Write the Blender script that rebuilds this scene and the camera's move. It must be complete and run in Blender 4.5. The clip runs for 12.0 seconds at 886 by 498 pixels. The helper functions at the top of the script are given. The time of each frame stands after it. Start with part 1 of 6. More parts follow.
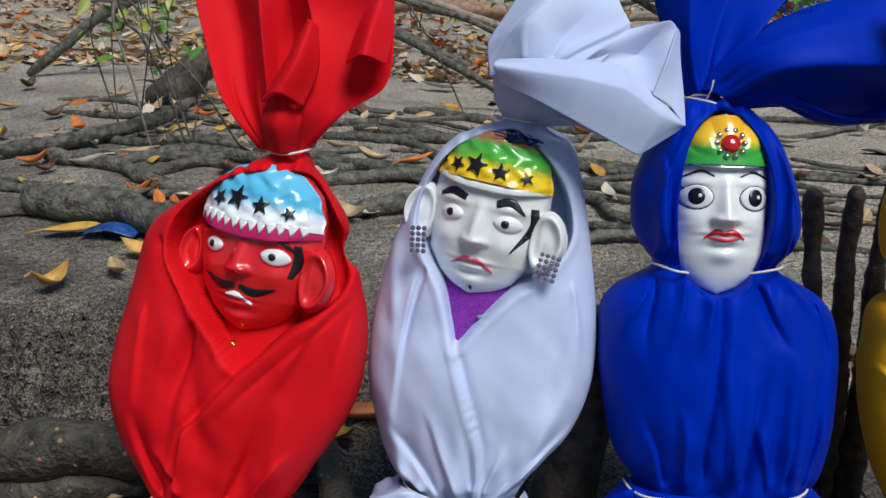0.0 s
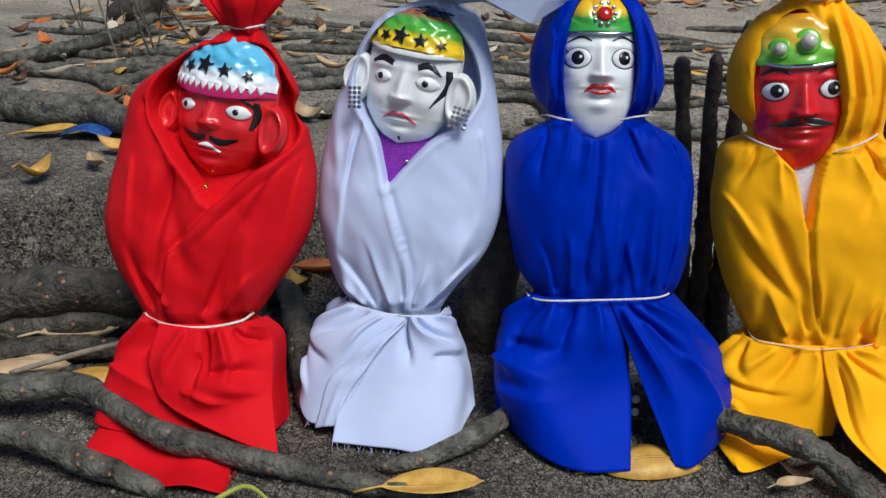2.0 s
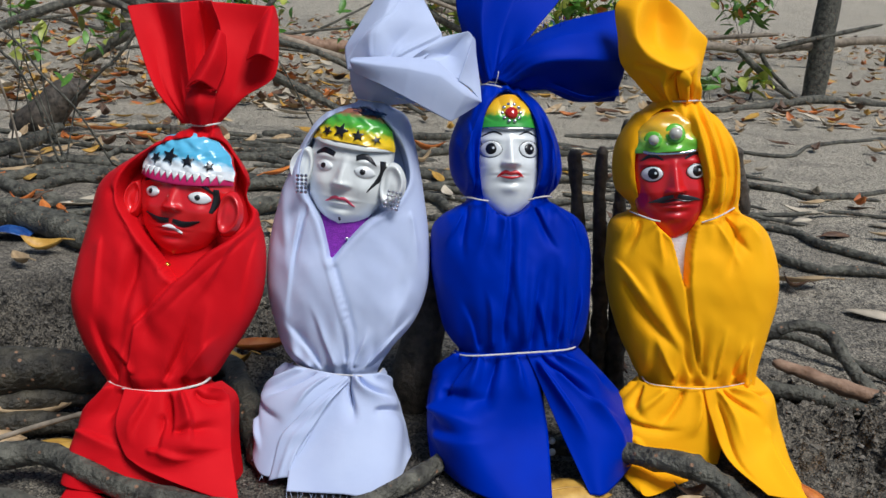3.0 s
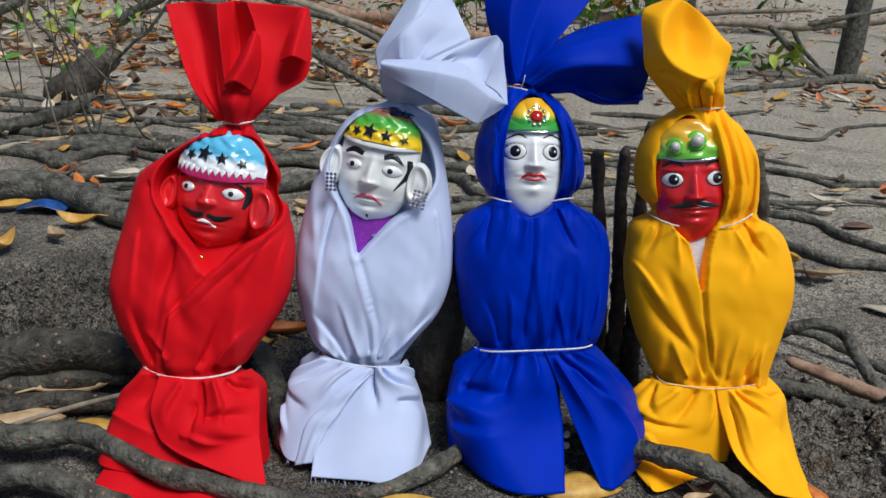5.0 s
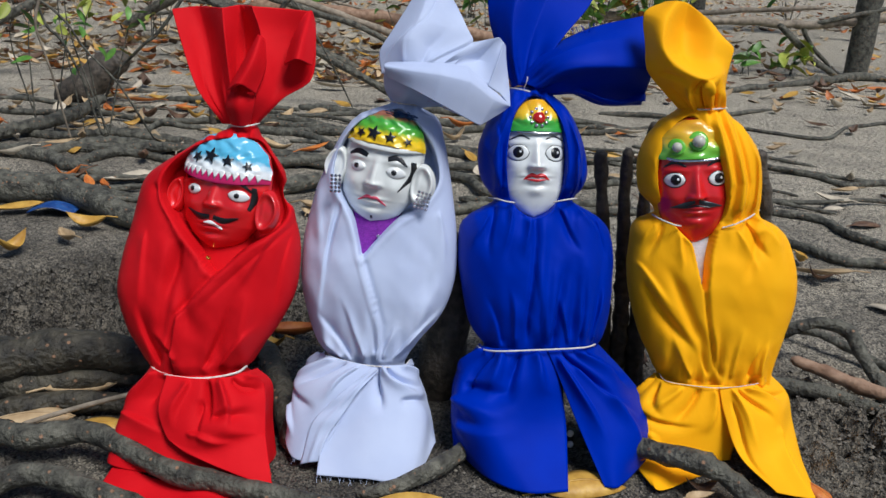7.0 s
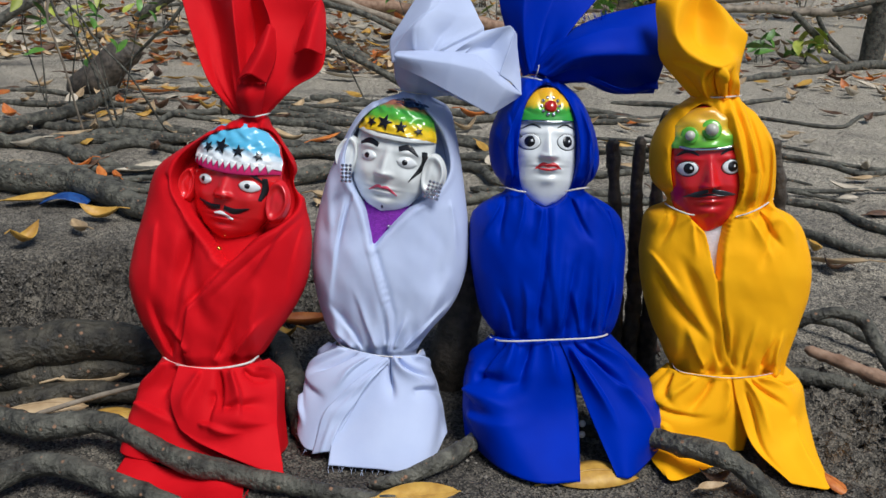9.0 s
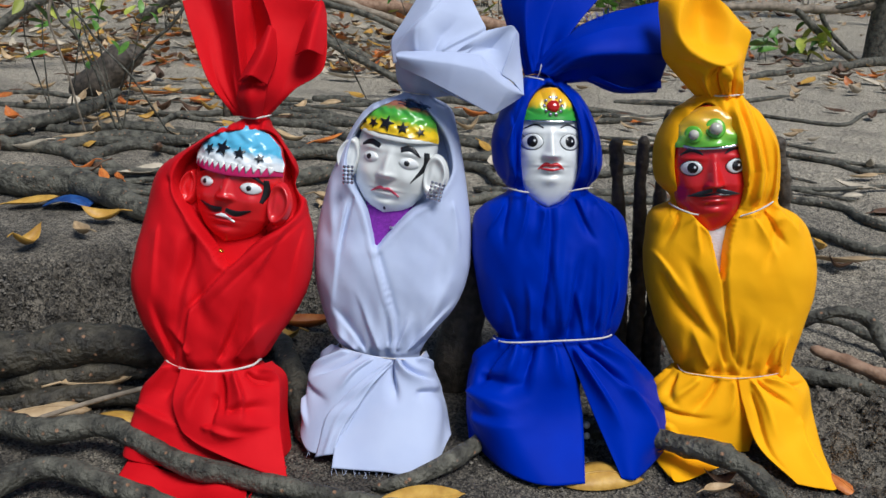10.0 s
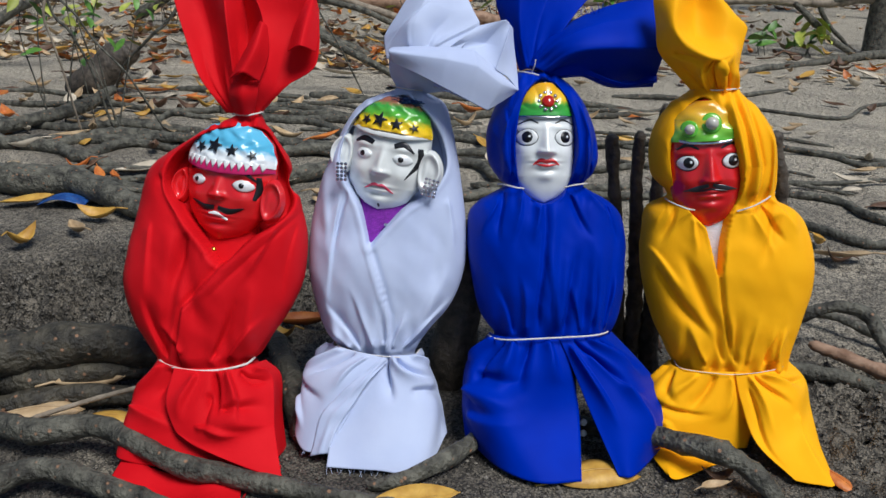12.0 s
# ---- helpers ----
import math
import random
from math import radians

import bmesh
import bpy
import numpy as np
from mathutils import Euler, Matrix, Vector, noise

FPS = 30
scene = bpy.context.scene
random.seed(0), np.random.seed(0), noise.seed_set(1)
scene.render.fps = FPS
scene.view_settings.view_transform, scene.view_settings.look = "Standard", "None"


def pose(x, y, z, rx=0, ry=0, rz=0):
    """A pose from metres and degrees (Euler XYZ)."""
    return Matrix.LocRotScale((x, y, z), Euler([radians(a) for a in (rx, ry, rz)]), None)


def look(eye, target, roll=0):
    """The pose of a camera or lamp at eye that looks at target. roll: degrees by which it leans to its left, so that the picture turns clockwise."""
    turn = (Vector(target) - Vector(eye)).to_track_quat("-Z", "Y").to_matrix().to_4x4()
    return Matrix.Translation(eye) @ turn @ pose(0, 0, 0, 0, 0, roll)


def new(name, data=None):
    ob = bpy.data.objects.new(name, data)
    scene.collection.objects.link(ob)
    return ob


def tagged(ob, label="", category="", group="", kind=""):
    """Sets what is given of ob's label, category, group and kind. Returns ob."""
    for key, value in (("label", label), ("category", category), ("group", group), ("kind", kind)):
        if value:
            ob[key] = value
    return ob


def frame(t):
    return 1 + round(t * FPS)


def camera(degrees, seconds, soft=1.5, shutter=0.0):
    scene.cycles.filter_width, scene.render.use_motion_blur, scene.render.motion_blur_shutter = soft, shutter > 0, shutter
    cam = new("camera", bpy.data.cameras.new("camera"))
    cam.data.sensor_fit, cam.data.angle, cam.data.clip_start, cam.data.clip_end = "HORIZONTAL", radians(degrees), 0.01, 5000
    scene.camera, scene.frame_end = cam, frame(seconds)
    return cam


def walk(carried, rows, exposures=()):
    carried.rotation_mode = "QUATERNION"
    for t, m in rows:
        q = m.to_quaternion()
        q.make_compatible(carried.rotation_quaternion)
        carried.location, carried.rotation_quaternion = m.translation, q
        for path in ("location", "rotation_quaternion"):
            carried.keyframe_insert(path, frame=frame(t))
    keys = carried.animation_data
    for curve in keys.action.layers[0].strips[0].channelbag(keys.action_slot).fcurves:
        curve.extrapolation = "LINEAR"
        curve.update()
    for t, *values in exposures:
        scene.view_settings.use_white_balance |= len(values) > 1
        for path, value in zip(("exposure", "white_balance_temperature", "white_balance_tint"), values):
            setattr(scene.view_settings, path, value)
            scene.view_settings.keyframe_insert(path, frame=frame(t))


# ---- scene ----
cam = camera(53.0, 12.0, soft=1.5)
PATH = [
    (0, (0.069, -0.022, 0.489), (-0.078, 1.861, -0.17), 2.0),
    (0.2, (0.100, -0.077, 0.490), (-0.050, 1.829, -0.095), -0.1),
    (0.3, (0.098, -0.091, 0.496), (-0.022, 1.816, -0.090), 0.3),
    (0.5, (0.077, -0.117, 0.493), (0.086, 1.812, -0.041), 3.2),
    (0.7, (0.122, -0.127, 0.506), (0.121, 1.804, -0.015), 2.1),
    (1, (0.125, -0.13, 0.503), (0.141, 1.799, -0.028), 2.2),
    (1.5, (0.125, -0.12, 0.498), (0.125, 1.789, -0.1), 2.4),
    (1.6, (0.131, -0.122, 0.495), (0.103, 1.779, -0.13), 1.5),
    (1.7, (0.135, -0.128, 0.49), (0.036, 1.754, -0.18), -0.6),
    (1.8, (0.138, -0.139, 0.476), (0.013, 1.705, -0.292), 0.7),
    (1.9, (0.142, -0.158, 0.483), (0.013, 1.656, -0.347), 0.9),
    (2, (0.115, -0.189, 0.48), (0.046, 1.64, -0.324), 1.7),
    (2.1, (0.113, -0.209, 0.472), (0.088, 1.645, -0.279), 2.7),
    (2.2, (0.108, -0.234, 0.471), (0.172, 1.638, -0.232), 4.5),
    (2.3, (0.104, -0.257, 0.471), (0.25, 1.637, -0.154), 6.0),
    (2.4, (0.09, -0.277, 0.474), (0.304, 1.629, -0.095), 6.5),
    (2.5, (0.088, -0.286, 0.479), (0.303, 1.624, -0.074), 5.9),
    (3, (0.068, -0.317, 0.483), (0.246, 1.593, -0.081), 2.6),
    (3.2, (0.067, -0.323, 0.48), (0.211, 1.59, -0.086), 3.3),
    (4.8, (0.067, -0.331, 0.529), (0.199, 1.557, -0.116), 3.5),
    (5, (0.064, -0.334, 0.526), (0.193, 1.555, -0.117), 3.6),
    (5.5, (0.067, -0.334, 0.529), (0.191, 1.556, -0.113), 2.8),
    (6, (0.068, -0.334, 0.529), (0.189, 1.554, -0.119), 2.4),
    (6.5, (0.066, -0.34, 0.529), (0.172, 1.548, -0.122), 2.6),
    (7, (0.071, -0.342, 0.53), (0.176, 1.548, -0.115), 3.2),
    (7.2, (0.072, -0.339, 0.528), (0.167, 1.55, -0.121), 2.7),
    (9, (0.072, -0.339, 0.528), (0.151, 1.545, -0.138), 2.8),
    (9.5, (0.071, -0.337, 0.527), (0.146, 1.548, -0.139), 3.0),
    (10, (0.073, -0.334, 0.528), (0.144, 1.55, -0.139), 2.4),
    (10.5, (0.072, -0.332, 0.527), (0.141, 1.552, -0.14), 2.6),
    (11, (0.074, -0.329, 0.527), (0.146, 1.554, -0.143), 2.4),
    (11.5, (0.074, -0.329, 0.525), (0.145, 1.553, -0.15), 2.1),
    (12, (0.079, -0.327, 0.527), (0.15, 1.554, -0.149), 2.1),
]
walk(cam, [(t, look(eye, target, roll)) for t, eye, target, roll in PATH], [(0, 0.24, 6080, 9), (12, 0.24, 6080, 9)])

# ---- light ----
world = bpy.data.worlds.new("overcast_sky")
scene.world = world
world.use_nodes = True
wn = world.node_tree
sky = wn.nodes.new("ShaderNodeTexSky")
sky.sky_type = "NISHITA"
sky.sun_disc = False
sky.sun_elevation, sky.sun_rotation = radians(59), radians(144)
wn.links.new(sky.outputs[0], wn.nodes["Background"].inputs[0])
wn.nodes["Background"].inputs[1].default_value = 0.053
sun = new("sun", bpy.data.lights.new("sun", "SUN"))
sun.data.energy, sun.data.angle, sun.data.color = 2.95, radians(26), (1.0, 0.96, 0.9)
sun.matrix_world = look((1.75, -1.69, 4.8), (0.1, 0.6, 0.1))


# ---- materials ----
def material(name, colour, rough=0.6, colour2=None, scale=40.0, bump=0.0, bump_scale=None, metal=0.0, sheen=0.0, coat=0.0, spread=(0.35, 0.65), detail=6.0, island=0.0):
    m = bpy.data.materials.new(name)
    m.use_nodes = True
    nt = m.node_tree
    b = nt.nodes["Principled BSDF"]
    b.inputs["Roughness"].default_value = rough
    b.inputs["Metallic"].default_value = metal
    if sheen:
        b.inputs["Sheen Weight"].default_value = sheen
        b.inputs["Sheen Roughness"].default_value = 0.35
    if coat:
        b.inputs["Coat Weight"].default_value = coat
        b.inputs["Coat Roughness"].default_value = 0.12
    tc = nt.nodes.new("ShaderNodeTexCoord")
    n = nt.nodes.new("ShaderNodeTexNoise")
    n.inputs["Scale"].default_value = scale
    n.inputs["Detail"].default_value = detail
    nt.links.new(tc.outputs["Object"], n.inputs["Vector"])
    ramp = nt.nodes.new("ShaderNodeValToRGB")
    ramp.color_ramp.elements[0].position, ramp.color_ramp.elements[1].position = spread
    ramp.color_ramp.elements[0].color = (*colour, 1)
    ramp.color_ramp.elements[1].color = (*(colour2 or colour), 1)
    nt.links.new(n.outputs["Fac"], ramp.inputs["Fac"])
    out = ramp.outputs["Color"]
    if island:
        oi = nt.nodes.new("ShaderNodeObjectInfo")
        geo = nt.nodes.new("ShaderNodeNewGeometry")
        add = nt.nodes.new("ShaderNodeMath")
        add.operation = "ADD"
        nt.links.new(oi.outputs["Random"], add.inputs[0])
        nt.links.new(geo.outputs["Random Per Island"], add.inputs[1])
        fr = nt.nodes.new("ShaderNodeMath")
        fr.operation = "FRACT"
        nt.links.new(add.outputs[0], fr.inputs[0])
        mr = nt.nodes.new("ShaderNodeMapRange")
        mr.inputs["To Min"].default_value, mr.inputs["To Max"].default_value = 1 - island, 1 + island * 0.6
        nt.links.new(fr.outputs[0], mr.inputs["Value"])
        hsv = nt.nodes.new("ShaderNodeHueSaturation")
        nt.links.new(mr.outputs[0], hsv.inputs["Value"])
        nt.links.new(out, hsv.inputs["Color"])
        out = hsv.outputs["Color"]
    nt.links.new(out, b.inputs["Base Color"])
    if bump:
        n2 = nt.nodes.new("ShaderNodeTexNoise")
        n2.inputs["Scale"].default_value = bump_scale or scale * 3
        n2.inputs["Detail"].default_value = 5
        nt.links.new(tc.outputs["Object"], n2.inputs["Vector"])
        bp = nt.nodes.new("ShaderNodeBump")
        bp.inputs["Strength"].default_value = bump
        bp.inputs["Distance"].default_value = 0.003
        nt.links.new(n2.outputs["Fac"], bp.inputs["Height"])
        nt.links.new(bp.outputs[0], b.inputs["Normal"])
    return m


def cloth_material(name, colour, colour2, rough, sheen):
    m = material(name, colour, rough, colour2, 18, sheen=sheen)
    nt = m.node_tree
    nt.nodes["Principled BSDF"].inputs["Specular IOR Level"].default_value = 0.3
    top = max(colour2)
    nt.nodes["Principled BSDF"].inputs["Specular Tint"].default_value = (*(0.12 + 0.88 * c / top for c in colour2), 1)
    tc = nt.nodes.new("ShaderNodeTexCoord")
    b = nt.nodes["Principled BSDF"]
    waves = []
    for axis in ("X", "Z"):
        w = nt.nodes.new("ShaderNodeTexWave")
        w.bands_direction = axis
        w.inputs["Scale"].default_value = 420
        w.inputs["Distortion"].default_value = 1.0
        nt.links.new(tc.outputs["Object"], w.inputs["Vector"])
        waves.append(w)
    add = nt.nodes.new("ShaderNodeMath")
    add.operation = "ADD"
    nt.links.new(waves[0].outputs["Fac"], add.inputs[0])
    nt.links.new(waves[1].outputs["Fac"], add.inputs[1])
    crease = nt.nodes.new("ShaderNodeTexNoise")
    crease.inputs["Scale"].default_value = 26
    crease.inputs["Detail"].default_value = 3
    nt.links.new(tc.outputs["Object"], crease.inputs["Vector"])
    b1 = nt.nodes.new("ShaderNodeBump")
    b1.inputs["Strength"].default_value, b1.inputs["Distance"].default_value = 0.12, 0.006
    nt.links.new(crease.outputs["Fac"], b1.inputs["Height"])
    b2 = nt.nodes.new("ShaderNodeBump")
    b2.inputs["Strength"].default_value, b2.inputs["Distance"].default_value = 0.12, 0.0006
    nt.links.new(add.outputs[0], b2.inputs["Height"])
    nt.links.new(b1.outputs[0], b2.inputs["Normal"])
    nt.links.new(b2.outputs[0], b.inputs["Normal"])
    return m


CLOTH = {
    "red": cloth_material("red_satin", (0.54, 0.005, 0.010), (0.62, 0.008, 0.014), 0.55, 0.0),
    "white": cloth_material("white_cotton", (0.46, 0.525, 0.72), (0.51, 0.575, 0.76), 0.65, 0.05),
    "blue": cloth_material("blue_satin", (0.0, 0.017, 0.31), (0.0, 0.022, 0.37), 0.5, 0.0),
    "yellow": cloth_material("yellow_satin", (0.94, 0.42, 0.004), (0.97, 0.46, 0.006), 0.58, 0.0),
}
CORD = material("cotton_cord", (0.78, 0.74, 0.70), 0.7, (0.6, 0.55, 0.5), 300, 0.4, 900)
BARK = material("root_bark", (0.024, 0.022, 0.017), 0.66, (0.165, 0.158, 0.122), 55, 1.0, 150, spread=(0.32, 0.70), island=0.15)


def lenticels(m):
    """Small raised tan pores on bark."""
    nt = m.node_tree
    b = nt.nodes["Principled BSDF"]
    old = b.inputs["Base Color"].links[0].from_socket
    tc = nt.nodes.new("ShaderNodeTexCoord")
    vo = nt.nodes.new("ShaderNodeTexVoronoi")
    vo.inputs["Scale"].default_value = 78
    nt.links.new(tc.outputs["Object"], vo.inputs["Vector"])
    r = nt.nodes.new("ShaderNodeValToRGB")
    r.color_ramp.elements[0].position, r.color_ramp.elements[1].position = 0.11, 0.19
    r.color_ramp.elements[0].color, r.color_ramp.elements[1].color = (1, 1, 1, 1), (0, 0, 0, 1)
    nt.links.new(vo.outputs["Distance"], r.inputs["Fac"])
    mix = nt.nodes.new("ShaderNodeMix")
    mix.data_type = "RGBA"
    nt.links.new(r.outputs["Color"], mix.inputs["Factor"])
    nt.links.new(old, mix.inputs["A"])
    mix.inputs["B"].default_value = (0.27, 0.15, 0.085, 1)
    nt.links.new(mix.outputs["Result"], b.inputs["Base Color"])


lenticels(BARK)
BARK.node_tree.nodes["Bump"].inputs["Distance"].default_value = 0.007
# darker, browner bark for four thick roots near the dolls
BARK_BROWN = material("dark_brown_bark", (0.014, 0.012, 0.008), 0.6, (0.085, 0.074, 0.05), 55, 1.0, 150, spread=(0.32, 0.72), island=0.1)
lenticels(BARK_BROWN)
BARK_BROWN.node_tree.nodes["Bump"].inputs["Distance"].default_value = 0.006
# dark grey-brown bark for the stakes, the stump and the stub
BARK_DARK = material("rough_dark_bark", (0.022, 0.018, 0.014), 0.62, (0.12, 0.095, 0.07), 75, 1.0, 150, spread=(0.3, 0.75))
BARK_PALE = material("dry_pale_wood", (0.16, 0.13, 0.095), 0.75, (0.34, 0.28, 0.21), 40, 0.6, 150)
STRIP = material("dry_brown_bark", (0.20, 0.11, 0.065), 0.7, (0.36, 0.23, 0.15), 45, 0.6, 200)


# ---- geometry helpers ----
def crom(a, x):
    """Smooth curve through the rows of a, at parameters x from 0 to 1."""
    a = np.asarray(a, float)
    n = len(a) - 1
    p = np.concatenate([[2 * a[0] - a[1]], a, [2 * a[-1] - a[-2]]])
    q = np.clip(np.asarray(x, float), 0, 1) * n
    i = np.minimum(q.astype(int), n - 1)
    f = (q - i).reshape(-1, *([1] * (a.ndim - 1)))
    p0, p1, p2, p3 = p[i], p[i + 1], p[i + 2], p[i + 3]
    return 0.5 * (2 * p1 + (p2 - p0) * f + (2 * p0 - 5 * p1 + 4 * p2 - p3) * f ** 2 + (3 * p1 - p0 - 3 * p2 + p3) * f ** 3)


def step(a, b, x):
    t = np.clip((x - a) / (b - a), 0, 1)
    return t * t * (3 - 2 * t)


def add_grid(bm, pts, mat=0, loop=False, uvs=None):
    """A grid of points (rows, columns, 3) as faces of bm."""
    rows, cols = pts.shape[:2]
    if rows * cols > 1500:
        me = bpy.data.meshes.new("grid")
        i, j = np.meshgrid(np.arange(rows - 1), np.arange(cols if loop else cols - 1), indexing="ij")
        k = (j + 1) % cols
        quads = np.stack([i * cols + j, i * cols + k, (i + 1) * cols + k, (i + 1) * cols + j], -1).reshape(-1, 4)
        me.vertices.add(rows * cols)
        me.vertices.foreach_set("co", np.ascontiguousarray(pts, dtype=np.float32).ravel())
        me.loops.add(quads.size)
        me.loops.foreach_set("vertex_index", quads.astype(np.int32).ravel())
        me.polygons.add(len(quads))
        me.polygons.foreach_set("loop_start", np.arange(0, quads.size, 4, dtype=np.int32))
        me.polygons.foreach_set("material_index", np.full(len(quads), mat, np.int32))
        me.update(calc_edges=True)
        me.polygons.foreach_set("use_smooth", np.ones(len(quads), bool))
        layer = me.uv_layers.new(name="UVMap")
        if uvs is not None:
            layer.data.foreach_set("uv", np.asarray(uvs, np.float32).reshape(-1, 2)[quads.ravel()].ravel())
        bm.from_mesh(me)
        bpy.data.meshes.remove(me)
        return None
    vs = [[bm.verts.new(pts[i, j]) for j in range(cols)] for i in range(rows)]
    lay = bm.loops.layers.uv.verify()
    for i in range(rows - 1):
        for j in range(cols if loop else cols - 1):
            k = (j + 1) % cols
            f = bm.faces.new((vs[i][j], vs[i][k], vs[i + 1][k], vs[i + 1][j]))
            f.material_index, f.smooth = mat, True
            if uvs is not None:
                for lp, (a, b) in zip(f.loops, ((i, j), (i, k), (i + 1, k), (i + 1, j))):
                    lp[lay].uv = uvs[a, b]
    return vs


def tube_points(path, radii, sides=10, wobble=0.0, seed=0):
    """Rings of a round tube along a path."""
    path = np.asarray(path, float)
    tang = np.gradient(path, axis=0)
    tang /= np.linalg.norm(tang, axis=1)[:, None] + 1e-9
    up = np.array([0.0, 0.0, 1.0]) if abs(tang[0, 2]) < 0.8 else np.array([0.0, 1.0, 0.0])
    rings = []
    for p, t, r in zip(path, tang, radii):
        a = np.cross(t, up)
        a /= np.linalg.norm(a) + 1e-9
        b = np.cross(a, t)
        ring = []
        for k in range(sides):
            w = 2 * math.pi * k / sides
            rr = r
            if wobble:
                c = (p + r * (a * math.cos(w) + b * math.sin(w)))
                rr = r * (1 + wobble * noise.noise(Vector(c * (0.35 / max(r, 0.004)) + seed)) + 0.35 * wobble * noise.noise(Vector(c * (1.3 / max(r, 0.004)) + seed)))
            ring.append(p + rr * (a * math.cos(w) + b * math.sin(w)))
        rings.append(ring)
    return np.array(rings)


def add_tube(bm, path, radii, sides=10, mat=0, wobble=0.0, seed=0, loop=False):
    pts = tube_points(path, radii, sides, wobble, seed)
    vs = add_grid(bm, pts, mat, True)
    if not loop and vs:
        for ring in (vs[0][::-1], vs[-1]):
            f = bm.faces.new(ring)
            f.material_index = mat
    return vs


def finish(name, bm, materials, parent=None, label="", solid=0.0):
    me = bpy.data.meshes.new(name)
    bm.normal_update()
    bm.to_mesh(me)
    bm.free()
    for m in materials if isinstance(materials, (list, tuple)) else [materials]:
        me.materials.append(m)
    ob = new(name, me)
    if parent:
        ob.parent = parent
    if label:
        ob["label"] = label
    if solid:
        md = ob.modifiers.new("thickness", "SOLIDIFY")
        md.thickness, md.offset = solid, 0
    return ob


def part(name, bm, mats, parent, label="", solid=0.0):
    return finish(name, bm, mats, parent, label, solid)


def inside(poly, u, v):
    """Distance into a closed polygon (positive inside), in the polygon's units."""
    best = np.full(u.shape, 1e9)
    odd = np.zeros(u.shape, bool)
    for (x0, y0), (x1, y1) in zip(poly, np.roll(poly, -1, 0)):
        dx, dy = x1 - x0, y1 - y0
        t = np.clip(((u - x0) * dx + (v - y0) * dy) / (dx * dx + dy * dy + 1e-9), 0, 1)
        best = np.minimum(best, np.hypot(u - x0 - t * dx, v - y0 - t * dy))
        odd ^= ((y0 > v) != (y1 > v)) & (u < dx * (v - y0) / (dy if abs(dy) > 1e-9 else 1e-9) + x0)
    return np.where(odd, best, -best)


def closed(pts, n=70):
    pts = np.array(pts, float)
    m = len(pts)
    ext = np.concatenate([pts[-2:], pts, pts[:3]])
    x = (2 + np.arange(n) / n * m) / (len(ext) - 1)
    return crom(ext, x)


def side_of(line, u, v):
    """Signed distance from a polyline that runs downward: positive on the side of larger u."""
    line = np.array(line, float)
    best, sign = np.full(u.shape, 1e9), np.ones(u.shape)
    for (x0, y0), (x1, y1) in zip(line[:-1], line[1:]):
        dx, dy = x1 - x0, y1 - y0
        t = np.clip(((u - x0) * dx + (v - y0) * dy) / (dx * dx + dy * dy), 0, 1)
        dist = np.hypot(u - x0 - t * dx, v - y0 - t * dy)
        near = dist < best
        best = np.where(near, dist, best)
        sign = np.where(near, np.sign((v - y0) * dx - (u - x0) * dy), sign)
    return best * sign


def ripple(u, v, k, seed):
    """Uneven pleats across u."""
    return np.sin(u * k + 1.7 * np.sin(u * k * 0.37 + seed) + seed + v * 0.012) + 0.5 * np.sin(u * k * 1.83 + 2.1 * seed)


MM = 0.001


def place(pts):
    """From (across, along, out) in millimetres to a doll's own axes (x across, y back, z up)."""
    p = np.asarray(pts, float) * MM
    return np.stack([p[..., 0], -p[..., 2], p[..., 1]], -1)


def drape(bm, rows, offset, cols=250, lines=290, power=2.5, mat=0, flat_below=95.0):
    """A wrapped cloth body: rows of (along, left, right, front, back)."""
    rows = np.array(rows, float)
    r = crom(rows, np.linspace(0, 1, lines))
    nf = int(cols * 0.72)
    ang = np.concatenate([np.linspace(0, math.pi, nf, endpoint=False), np.linspace(math.pi, 2 * math.pi, cols - nf, endpoint=False)])
    ca, sa = np.cos(ang), np.sin(ang)
    pw = power + 0.8 * step(flat_below, flat_below - 90, r[:, 0:1])
    cx = np.sign(ca) * np.abs(ca) ** (2 / pw)
    sx = np.sign(sa) * np.abs(sa) ** (2 / pw)
    v = np.repeat(r[:, 0:1], cols, 1)
    mid, w = (r[:, 1:2] + r[:, 2:3]) / 2, (r[:, 2:3] - r[:, 1:2]) / 2
    dm, h = (r[:, 3:4] + r[:, 4:5]) / 2, (r[:, 3:4] - r[:, 4:5]) / 2
    u, d = mid + w * cx, dm + h * sx
    front = np.clip(sx * 1.4, 0, 1) * np.ones_like(u)
    o = offset(u, v, front)
    d = d + o * front
    u = u + (o * (1 - front) * np.sign(cx) * 0.35)
    add_grid(bm, place(np.stack([u, v, d], -1)), mat, True)


def sheet(bm, net, folds=None, nu=60, nv=60, mat=0, sharp=(0.0, 0.0)):
    """A smooth cloth surface through a small net of (across, along, out) points."""
    def run(a, n, sharp):
        a = np.array(a, float)
        x = np.linspace(0, 1, n) * (len(a) - 1)
        i = np.minimum(x.astype(int), len(a) - 2)
        f = (x - i)[:, None, None]
        return sharp * (a[i] * (1 - f) + a[i + 1] * f) + (1 - sharp) * crom(a, np.linspace(0, 1, n))

    g = run(run(net, nu, sharp[0]).transpose(1, 0, 2), nv, sharp[1]).transpose(1, 0, 2)
    if folds:
        s, t = np.meshgrid(np.linspace(0, 1, nu), np.linspace(0, 1, nv), indexing="ij")
        n = np.cross(np.gradient(g, axis=0), np.gradient(g, axis=1))
        n /= np.linalg.norm(n, axis=2)[..., None] + 1e-9
        g = g + n * folds(s, t)[..., None]
    add_grid(bm, place(g), mat)


